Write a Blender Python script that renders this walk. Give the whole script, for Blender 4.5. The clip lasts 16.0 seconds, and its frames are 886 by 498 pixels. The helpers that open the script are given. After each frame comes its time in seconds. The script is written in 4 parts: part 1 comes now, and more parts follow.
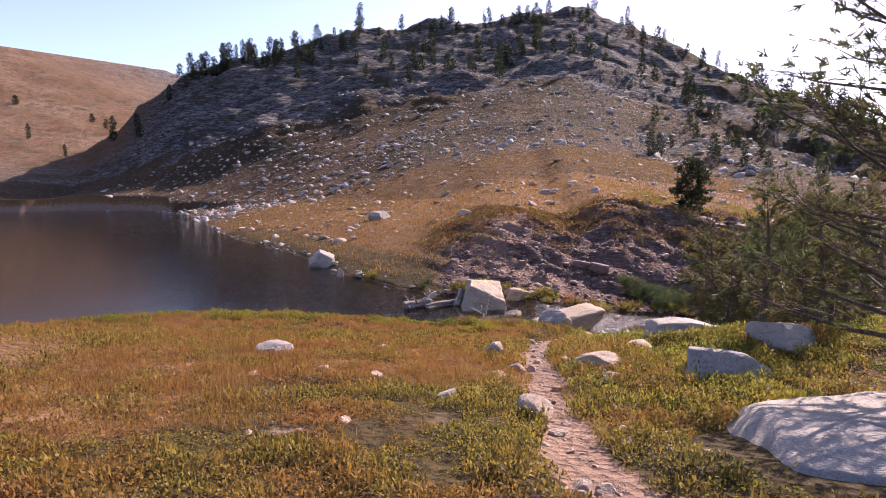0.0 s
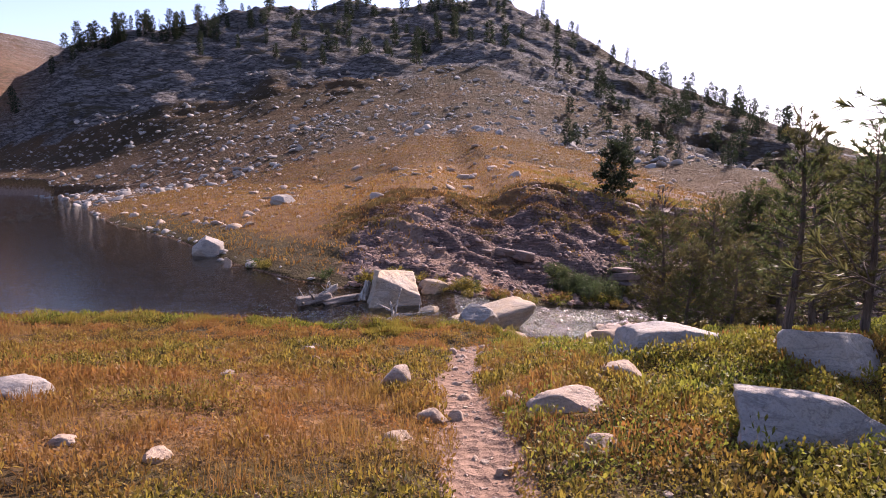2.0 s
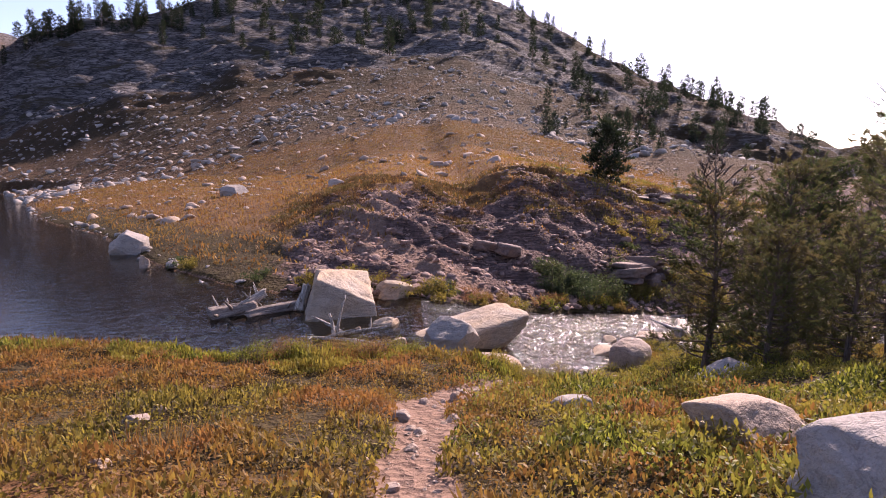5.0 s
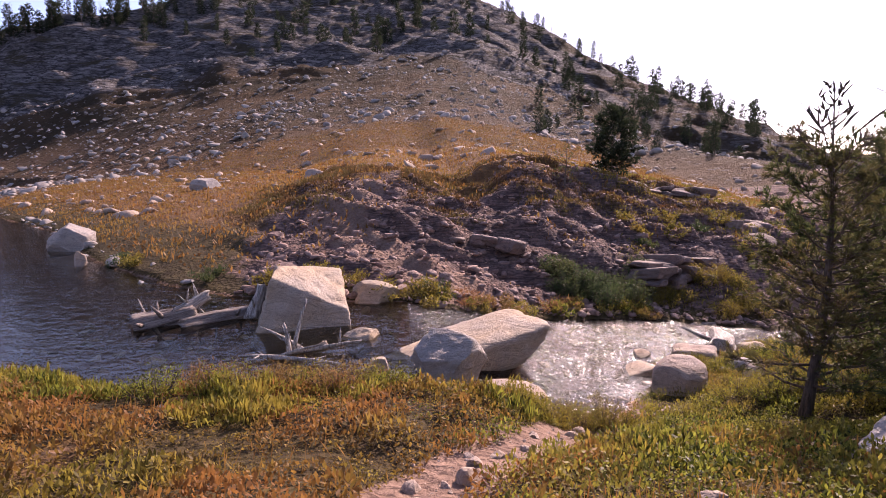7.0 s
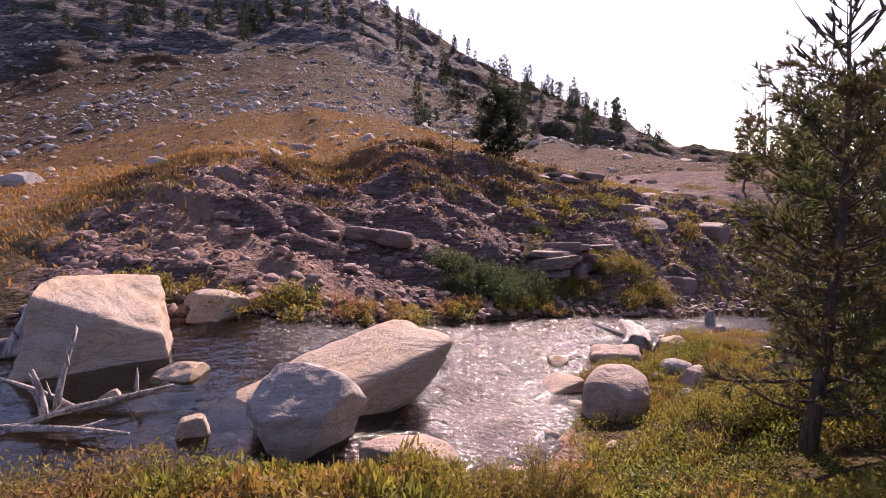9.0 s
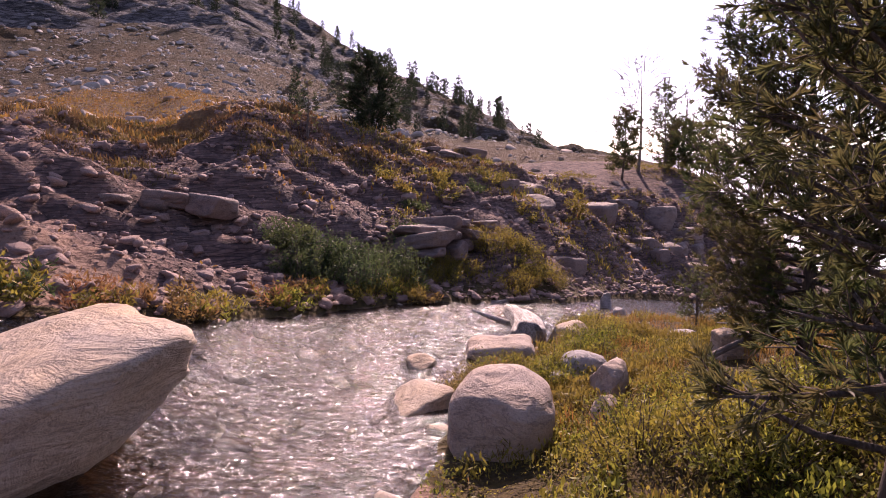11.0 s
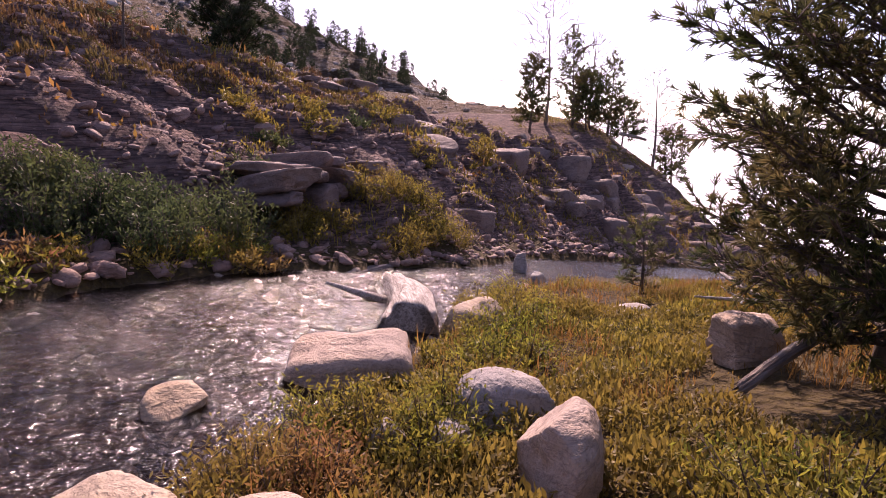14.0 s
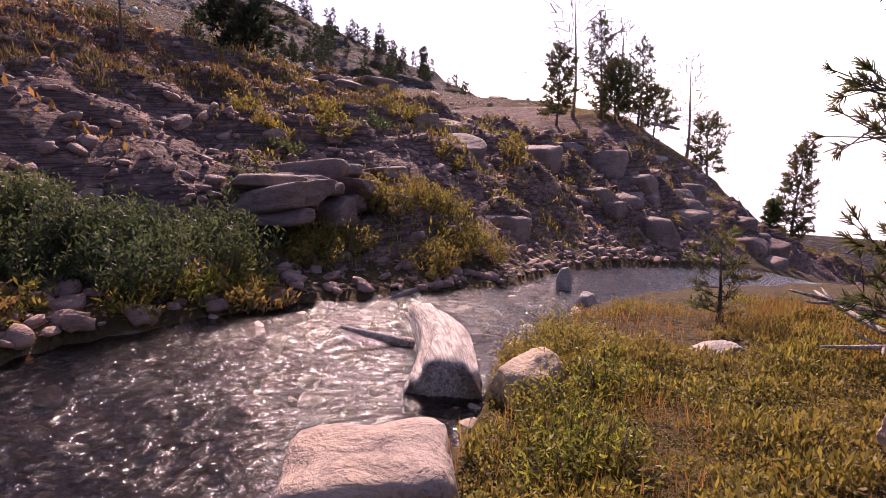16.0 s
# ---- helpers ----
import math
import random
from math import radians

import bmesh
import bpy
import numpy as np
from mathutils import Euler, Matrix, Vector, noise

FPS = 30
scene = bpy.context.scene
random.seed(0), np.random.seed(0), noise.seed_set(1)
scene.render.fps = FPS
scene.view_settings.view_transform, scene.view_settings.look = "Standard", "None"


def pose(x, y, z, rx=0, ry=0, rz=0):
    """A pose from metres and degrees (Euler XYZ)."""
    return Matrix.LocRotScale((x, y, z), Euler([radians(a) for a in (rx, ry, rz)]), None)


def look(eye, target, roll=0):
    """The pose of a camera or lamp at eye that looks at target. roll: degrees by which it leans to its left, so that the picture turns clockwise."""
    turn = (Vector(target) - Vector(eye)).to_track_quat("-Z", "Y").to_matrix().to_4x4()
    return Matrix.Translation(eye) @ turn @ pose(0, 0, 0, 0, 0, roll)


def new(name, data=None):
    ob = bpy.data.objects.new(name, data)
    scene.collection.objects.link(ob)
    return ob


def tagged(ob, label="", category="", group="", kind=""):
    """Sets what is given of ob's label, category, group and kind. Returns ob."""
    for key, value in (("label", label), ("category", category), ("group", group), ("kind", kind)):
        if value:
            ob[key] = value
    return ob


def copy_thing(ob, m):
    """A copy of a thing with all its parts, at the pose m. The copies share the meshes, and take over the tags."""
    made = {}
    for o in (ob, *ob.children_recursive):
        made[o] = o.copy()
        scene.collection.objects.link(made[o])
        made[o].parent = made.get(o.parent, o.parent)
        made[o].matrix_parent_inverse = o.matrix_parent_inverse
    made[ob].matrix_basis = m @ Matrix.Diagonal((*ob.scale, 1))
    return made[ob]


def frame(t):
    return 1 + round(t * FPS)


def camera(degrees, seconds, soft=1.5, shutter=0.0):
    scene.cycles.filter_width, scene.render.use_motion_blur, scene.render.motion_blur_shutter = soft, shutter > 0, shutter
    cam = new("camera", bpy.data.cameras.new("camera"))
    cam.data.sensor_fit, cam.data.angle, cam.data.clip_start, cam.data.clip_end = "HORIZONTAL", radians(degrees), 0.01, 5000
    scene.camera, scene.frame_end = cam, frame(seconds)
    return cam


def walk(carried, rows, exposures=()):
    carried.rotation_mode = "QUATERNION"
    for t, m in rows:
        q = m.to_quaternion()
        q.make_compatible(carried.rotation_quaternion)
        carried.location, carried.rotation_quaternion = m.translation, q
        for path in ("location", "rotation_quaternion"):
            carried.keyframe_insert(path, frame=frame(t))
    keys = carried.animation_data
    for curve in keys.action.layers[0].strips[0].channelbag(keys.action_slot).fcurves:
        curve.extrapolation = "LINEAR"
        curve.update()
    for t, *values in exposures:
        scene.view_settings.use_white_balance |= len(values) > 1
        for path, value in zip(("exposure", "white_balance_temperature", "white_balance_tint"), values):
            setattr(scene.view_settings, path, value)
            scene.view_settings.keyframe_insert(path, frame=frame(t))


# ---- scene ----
cam = camera(75.0, 16.0, 0.7)
PATH = [
    (0, (0.014, -5.185, 4.625), (-0.223, -3.211, 4.412), -1.1),
    (0.5, (-0.062, -4.28, 4.454), (-0.258, -2.302, 4.232), -2.2),
    (1, (-0.035, -3.284, 4.287), (-0.131, -1.3, 4.052), -1.6),
    (1.5, (0.056, -2.39, 4.152), (0.061, -0.406, 3.906), -0.7),
    (2, (0.058, -1.673, 4.042), (0.106, 0.311, 3.793), -0.1),
    (2.5, (0.018, -0.977, 4.002), (0.097, 1.006, 3.755), -0.4),
    (3, (0.015, -0.282, 3.948), (0.139, 1.699, 3.699), -0.7),
    (3.2, (0.048, 0.014, 3.857), (0.206, 1.993, 3.614), -0.5),
    (5.3, (0.56, 3.183, 3.285), (0.668, 5.163, 3.022), -0.4),
    (5.5, (0.527, 3.441, 3.22), (0.605, 5.422, 2.961), -0.6),
    (6, (0.501, 4.218, 3.083), (0.588, 6.201, 2.833), -0.6),
    (6.5, (0.454, 4.978, 2.931), (0.586, 6.958, 2.68), -0.6),
    (7, (0.634, 5.775, 2.737), (0.802, 7.752, 2.486), -0.1),
    (7.5, (0.682, 6.491, 2.617), (0.9, 8.463, 2.364), -0.2),
    (8, (0.85, 7.18, 2.497), (1.123, 9.146, 2.25), -0.3),
    (8.5, (1.004, 7.89, 2.381), (1.404, 9.833, 2.129), -0.5),
    (9, (1.17, 8.452, 2.296), (1.731, 10.353, 2.033), -0.8),
    (9.2, (1.249, 8.652, 2.205), (1.888, 10.528, 1.94), -0.5),
    (11.3, (3.224, 11.487, 1.173), (4.177, 13.223, 0.899), 0.4),
    (11.5, (3.363, 11.686, 1.104), (4.351, 13.402, 0.825), 1.0),
    (12, (3.726, 12.223, 0.923), (4.822, 13.867, 0.617), 2.4),
    (12.5, (4.057, 12.71, 0.74), (5.259, 14.272, 0.403), 3.0),
    (12.9, (4.392, 12.987, 0.64), (5.633, 14.512, 0.273), 3.0),
    (13, (4.49, 13.067, 0.644), (5.756, 14.572, 0.278), 3.0),
    (13.5, (4.899, 13.457, 0.586), (6.137, 14.981, 0.206), 2.5),
    (14, (5.243, 13.838, 0.564), (6.418, 15.406, 0.165), 1.0),
    (14.5, (5.48, 14.147, 0.596), (6.587, 15.76, 0.181), -0.2),
    (15, (5.545, 14.469, 0.572), (6.597, 16.116, 0.15), -1.1),
    (15.5, (5.705, 14.705, 0.679), (6.774, 16.343, 0.262), -1.4),
    (16, (5.92, 14.972, 0.658), (7.025, 16.587, 0.243), -0.9),
]
walk(cam, [(t, look(eye, target, roll)) for t, eye, target, roll in PATH], exposures=[(0, 1.13, 6700, 33), (5, 1.03, 6800, 37), (9, 0.93, 7000, 44), (16, 0.86, 7200, 51)])

# ---- world and sun ----
SUN_AZ, SUN_EL = 34.0, 33.5
world = bpy.data.worlds.new("sky")
scene.world = world
world.use_nodes = True
wn = world.node_tree
sky = wn.nodes.new("ShaderNodeTexSky")
sky.sky_type = "NISHITA"
sky.sun_disc = False
sky.sun_elevation, sky.sun_rotation = radians(SUN_EL), radians(SUN_AZ)
sky.altitude, sky.air_density, sky.dust_density = 2800, 1.0, 6.0
wn.links.new(sky.outputs["Color"], wn.nodes["Background"].inputs["Color"])
wn.nodes["Background"].inputs["Strength"].default_value = 0.15
sun = new("sun", bpy.data.lights.new("sun", "SUN"))
sun.data.energy, sun.data.angle, sun.data.color = 5.0, radians(0.6), (1.0, 0.9, 0.76)
_d = Vector((math.sin(radians(SUN_AZ)) * math.cos(radians(SUN_EL)), math.cos(radians(SUN_AZ)) * math.cos(radians(SUN_EL)), math.sin(radians(SUN_EL))))
sun.matrix_world = look(_d * 300, (0, 0, 0))

# ---- shape of the land ----
def lattice(ix, iy, seed):
    n = (ix.astype(np.int64) * 374761393 + iy.astype(np.int64) * 668265263 + seed * 1442695041) & 0x7FFFFFFF
    n = ((n ^ (n >> 13)) * 1274126177) & 0x7FFFFFFF
    return ((n ^ (n >> 16)) & 0xFFFF) / 65535.0


def vnoise(x, y, seed=0):
    """Smooth value noise in -1..1 on arrays."""
    ix, iy = np.floor(x), np.floor(y)
    fx, fy = x - ix, y - iy
    fx, fy = fx * fx * (3 - 2 * fx), fy * fy * (3 - 2 * fy)
    a, b = lattice(ix, iy, seed), lattice(ix + 1, iy, seed)
    c, d = lattice(ix, iy + 1, seed), lattice(ix + 1, iy + 1, seed)
    return 2 * (a + (b - a) * fx + (c - a) * fy + (a - b - c + d) * fx * fy) - 1


def fbm(x, y, seed=0, octaves=4):
    return sum(vnoise(x * 2 ** k, y * 2 ** k, seed + k) / 2 ** k for k in range(octaves))


def step(a, b, v):
    u = np.clip((v - a) / (b - a), 0, 1)
    return u * u * (3 - 2 * u)


def lines(v, pairs):
    return np.interp(v, [p[0] for p in pairs], [p[1] for p in pairs])


def soft_lines(v, pairs, w):
    """The same with its corners rounded over a width of 2w."""
    return sum(lines(v + k * w, pairs) for k in (-1, -0.6, -0.2, 0.2, 0.6, 1)) / 6


def water_level(x):
    return lines(x, ((0.8, 0), (2.5, -0.35), (4, -0.8), (5.5, -1.05), (7.5, -1.22), (9, -1.5), (11, -1.75), (14, -2.2), (25, -4.2), (60, -14), (200, -60)))


def near_edge(x):
    """y of the near shore of lake and stream."""
    return lines(x, ((-400, -60), (-200, -45), (-60, -28), (-30, -8), (-20, 5), (-16, 11), (-14, 13.4), (-11, 14.6), (-7, 14.3), (-4.5, 13.7), (-2.5, 12.8), (-1, 12.7),
                     (0.5, 12.8), (2.0, 12.95), (2.7, 12.9), (3.6, 13.5), (4.6, 14.6), (6, 16.4), (8, 17.7), (9, 18.7), (10.5, 19.6), (12.5, 20.5), (16, 21.4), (30, 22.9), (60, 24)))


def far_edge(x):
    return lines(x, ((-420, -60), (-300, 40), (-180, 132), (-120, 144), (-85, 128), (-58, 96), (-35, 60), (-25, 46), (-17, 37), (-9, 25.2), (-5.2, 20.9), (-3.2, 19.3), (-1, 18.4), (2, 18.3),
                     (4, 19.6), (6, 20.6), (8.5, 21.4), (12, 21.9), (15, 23.3), (18, 24.2), (30, 25.2), (60, 26)))


def trail_x(y):
    return lines(y, ((-8, 1.1), (-3, 0.9), (0, 0.45), (2.5, 0.4), (5, 0.45), (7, 0.55), (8.5, 0.7), (9.5, 0.92), (10, 1.25), (11, 2.05), (12, 2.75), (13, 3.35), (14.2, 4.1)))


def trail_width(y):
    return lines(y, ((8.5, 1.0), (10, 1.9)))


def crest(az):
    """Height angle of the near mountain's skyline, degrees, by bearing."""
    return lines(az, ((-52, 0.5), (-42, 1.2), (-37, 5), (-34.5, 8), (-30, 11), (-27, 12.2), (-22, 13.2), (-15, 15.0), (-9, 15.8), (0, 16.3), (5, 16.5), (8, 16.1),
                      (11.5, 14.5), (15, 12.3), (18.7, 10.1), (23, 7.9), (28, 6.0), (33, 3.9), (38, 1.3), (46, 0.0), (60, -4)))


def mountain_radius(az):
    return soft_lines(az, ((-60, 300), (-40, 290), (-33, 250), (-27, 235), (-10, 250), (8, 265), (22, 240), (40, 230)), 7)


def mountain_foot(az):
    return soft_lines(az, ((-60, 205), (-45, 192), (-36, 160), (-26, 108), (-15, 70), (0, 50)), 6)


MOUNDS = ((2.9, 4.7, 0.18, 1.2), (2.7, 1.8, 0.16, 1.1), (4.1, 3.8, 0.1, 0.9), (1.5, 3.3, 0.12, 0.8), (5.2, 9.2, 0.3, 1.3), (6.4, 13.5, 0.3, 0.8))


def land(x, y):
    """Height of the ground, metres above the lake."""
    x, y = np.broadcast_arrays(np.asarray(x, float), np.asarray(y, float))
    w, yn, yf = water_level(x), near_edge(x), far_edge(x)
    slope = np.hypot(1, np.gradient(yn, axis=-1) / np.maximum(np.gradient(x, axis=-1), 1e-6)) if x.ndim == 2 else 1.0
    slope = np.minimum(slope, 2.2)
    # the walked side
    lakeward = lines(y, ((-200, 30), (-30, 7), (-10, 4.1), (-5, 3.2), (0, 2.5), (1, 2.28), (2.4, 2.08), (3.8, 1.87), (5.2, 1.6), (8, 1.04), (10, 0.62), (12, 0.42), (14, 0.3), (20, 0.2)))
    creek = lines(y, ((-200, 30), (-30, 7), (-10, 4.1), (-5, 3.2), (0, 2.5), (1, 2.28), (2.4, 2.08), (3.8, 1.87), (5.2, 1.6), (8, 1.02), (10, 0.42), (11.5, -0.2), (13, -0.62), (15, -0.95), (17, -1.35), (18.5, -1.7), (20, -2.1), (24, -3)))
    k = step(1.2, 3.6, x)
    zn = lakeward * (1 - k) + creek * k
    zn = zn + 0.5 * np.exp(-(((x - 7.4) / 1.6) ** 2 + ((y - 12.3) / 1.3) ** 2))
    for mx, my, mh, mr in MOUNDS:
        zn = zn + mh * np.exp(-((x - mx) ** 2 + (y - my) ** 2) / mr ** 2)
    zn = zn + 0.11 * np.clip(x - 1.2, 0, 8) * (1 - step(5, 10, y)) * step(2.2, 4.5, y) + 0.03 * np.clip(-x - 1, 0, 12) * (1 - step(4, 9, y))
    zn = zn - np.clip(x - 13, 0, 400) * 0.18 * step(8, 16, y) - np.clip(x - 14, 0, 400) * 0.1
    t = np.abs(x - trail_x(y)) / trail_width(y)
    zn = zn - (0.09 + 0.07 * step(8, 10, y)) * (1 - step(0.2, 0.6, t)) * (y < 14)
    dn = (yn - y) / slope
    zn = np.minimum(zn, w + 0.06 + np.where(x < 2, 0.42, 0.7) * np.clip(dn, 0, 60))
    zn = np.maximum(zn, w + 0.03 + 0.12 * np.clip(dn, 0, 2))
    zn = zn + 0.035 * fbm(x * 0.9, y * 0.9, 3) + 0.02 * vnoise(x * 4, y * 4, 9) * (t > 0.4)
    # the far side
    d = y - yf
    r0 = lines(d, ((0, 0.08), (2, 0.45), (6, 0.9), (12, 1.6), (30, 3.0), (60, 4.5)))
    r1 = lines(d, ((0, 0.06), (1, 0.25), (3, 0.6), (5, 1.35), (8, 1.9), (12, 2.7), (29, 4.3), (60, 4.9)))
    r2 = lines(d, ((0, 0.1), (1, 0.35), (2, 0.75), (4, 1.75), (6, 2.6), (8, 3.35), (10.5, 4.3), (26, 5.9), (60, 6.4)))
    r3 = lines(d, ((0, 0.15), (1.2, 0.6), (4.4, 2.7), (7, 3.6), (13, 4.6), (26, 6.1), (60, 7)))
    r4 = lines(d, ((0, 0.2), (8, 3.0), (14, 7.6), (19, 10.4), (26, 11.6), (60, 12.5)))
    zf = r0 + (r1 - r0) * step(-8, -1, x)
    zf = zf + (r2 - zf) * step(2.5, 6.5, x)
    zf = zf + (r3 - zf) * step(12, 17, x)
    zf = zf + (r4 - zf) * step(26, 44, x)
    zf = w + zf - np.clip(x - 45, 0, 600) * 0.55 * step(4, 12, d)
    ribs = np.abs(vnoise((d + 0.62 * x) * 0.75, (x - d) * 0.1, 83)) + 0.5 * np.abs(vnoise((d + 0.62 * x) * 1.9, (x - d) * 0.22, 84))
    bank = step(0.3, 2, d) * (1 - step(9, 16, d)) * step(-6, 1, x)
    strata = vnoise(x * 0.28 + y * 0.12, y * 0.55 + zf * 0.9, 21)
    cliff = step(13, 17, x) * step(1, 2.5, d) * (1 - step(6, 9, d))
    zf = zf + cliff * (0.6 * np.abs(vnoise(x * 0.9 + y * 0.4, y * 0.5, 71)) + 0.5 * np.abs(vnoise(x * 2.4, y * 1.3, 72)) - 0.3)
    zf = zf + bank * (0.2 * fbm(x * 0.55, y * 0.55, 5) + 0.3 * np.abs(strata) - 0.3 + 0.62 * ribs + 0.16 * np.abs(vnoise(x * 1.1 + y * 0.7, y * 2.4 - x * 0.9, 23)) + 0.08 * fbm(x * 2.2, y * 2.2, 8, 2)) + 0.05 * fbm(x * 0.7, y * 0.7, 6)
    # the mountain behind
    r, az = np.hypot(x, y), np.degrees(np.arctan2(x, y))
    crag = np.abs(fbm(x * 0.03 + y * 0.008, y * 0.045, 31, 5))
    radius = mountain_radius(az)
    start = mountain_foot(az)
    u = np.clip((r - start) / (radius - start), 0, 2.2)
    rise = np.where(u < 1, 0.3 * u + 0.7 * u ** 1.9, 1 - 0.25 * (u - 1))
    top = np.tan(np.radians(crest(az))) * radius
    rough = step(0.42, 0.62, u + 0.12 * vnoise(az * 0.12, az * 0 + 2, 4))
    zm = top * rise + rough * (3.2 * (crag - 0.35) + 1.3 * fbm(x * 0.12, y * 0.2, 41)) * step(-1, 4, top)
    zm = zm + step(0.05, 0.4, u) * 0.8 * fbm(x * 0.06, y * 0.06, 17)
    far = np.clip((r - 200) / 330, 0, 1.6)
    zb = np.tan(np.radians(lines(az, ((-110, 16), (-60, 14.6), (-44, 14.3), (-40, 14.0), (-36, 13.2), (-32, 12.6), (-20, 6), (0, 2))))) * 510 * np.where(far < 1, far ** 1.35, 1 - 0.2 * (far - 1))
    zb = zb + step(0.15, 0.5, far) * (5 * np.abs(fbm(x * 0.012, y * 0.012, 55)) - 2.5)
    lift = np.maximum(zm, np.where(az < -10, zb, -9)) * step(44, 70, r) * (y > 0)
    zf = np.where(lift > 0, zf * (1 - step(60, 200, r)) + np.maximum(lift, 0) + 3.2 * step(60, 200, r), zf)
    # the beds
    bed = w - lines(np.minimum(y - yn, yf - y), ((0, 0.02), (1, 0.16), (4, 0.5), (12, 1.4), (40, 3))) - 0.06 * np.abs(vnoise(x * 2.2, y * 2.2, 12))
    wet = (y > yn) & (y < yf)
    z = np.where(y <= yn, zn, np.where(wet, bed, zf))
    ledge = np.exp(-(((x - 9.4) / 2.0) ** 2 + ((y - 23.6 - 0.45 * (x - 9.4)) / 0.7) ** 2))
    return z - np.where(y > yf, 0.4 * ledge, 0)
# ---- end land ----


# ---- materials ----
class Nodes:
    """A short way to write a node material."""

    def __init__(self, name, rough=0.85, spec=0.3):
        self.mat = bpy.data.materials.new(name)
        self.mat.use_nodes = True
        self.tree = self.mat.node_tree
        self.bsdf = self.tree.nodes["Principled BSDF"]
        self.bsdf.inputs["Roughness"].default_value = rough
        self.bsdf.inputs["Specular IOR Level"].default_value = spec
        self.obj = self.tree.nodes.new("ShaderNodeNewGeometry").outputs["Position"]

    def put(self, value, socket):
        if hasattr(value, "node"):
            self.tree.links.new(value, socket)
        else:
            socket.default_value = (*value, 1) if isinstance(value, tuple) and len(value) == 3 and socket.type == "RGBA" else value

    def noise(self, scale, detail=4, rough=0.55, dist=0.0, vec=None):
        n = self.tree.nodes.new("ShaderNodeTexNoise")
        n.inputs["Scale"].default_value, n.inputs["Detail"].default_value = scale, detail
        n.inputs["Roughness"].default_value, n.inputs["Distortion"].default_value = rough, dist
        self.tree.links.new(vec or self.obj, n.inputs["Vector"])
        return n.outputs["Fac"]

    def cells(self, scale, vec=None, feature="F1"):
        n = self.tree.nodes.new("ShaderNodeTexVoronoi")
        n.feature = feature
        n.inputs["Scale"].default_value = scale
        self.tree.links.new(vec or self.obj, n.inputs["Vector"])
        return n

    def stretch(self, sx, sy, sz, rz=0.0, rx=0.0):
        n = self.tree.nodes.new("ShaderNodeMapping")
        n.inputs["Scale"].default_value = (sx, sy, sz)
        n.inputs["Rotation"].default_value = (rx, 0, rz)
        self.tree.links.new(self.obj, n.inputs["Vector"])
        return n.outputs["Vector"]

    def ramp(self, fac, *stops):
        n = self.tree.nodes.new("ShaderNodeValToRGB")
        e = n.color_ramp.elements
        while len(e) < len(stops):
            e.new(0.5)
        for k, (p, c) in zip(e, stops):
            k.position, k.color = p, (*c, 1) if isinstance(c, tuple) else (c, c, c, 1)
        self.tree.links.new(fac, n.inputs["Fac"])
        return n.outputs["Color"]

    def mix(self, fac, a, b, mode="MIX"):
        n = self.tree.nodes.new("ShaderNodeMix")
        n.data_type, n.blend_type = "RGBA", mode
        self.put(fac, n.inputs[0]), self.put(a, n.inputs[6]), self.put(b, n.inputs[7])
        return n.outputs[2]

    def math(self, op, a, b=0.0):
        n = self.tree.nodes.new("ShaderNodeMath")
        n.operation, n.use_clamp = op, False
        self.put(a, n.inputs[0]), self.put(b, n.inputs[1])
        return n.outputs[0]

    def attr(self, name):
        n = self.tree.nodes.new("ShaderNodeAttribute")
        n.attribute_name = name
        s = self.tree.nodes.new("ShaderNodeSeparateColor")
        self.tree.links.new(n.outputs["Color"], s.inputs[0])
        return s.outputs

    def random(self):
        return self.tree.nodes.new("ShaderNodeObjectInfo").outputs["Random"]

    def island(self):
        return self.tree.nodes.new("ShaderNodeNewGeometry").outputs["Random Per Island"]

    def done(self, color, bump=None, strength=0.4, distance=0.02):
        self.put(color, self.bsdf.inputs["Base Color"])
        if bump is not None:
            b = self.tree.nodes.new("ShaderNodeBump")
            b.inputs["Strength"].default_value, b.inputs["Distance"].default_value = strength, distance
            self.tree.links.new(bump, b.inputs["Height"])
            self.tree.links.new(b.outputs["Normal"], self.bsdf.inputs["Normal"])
        return self.mat


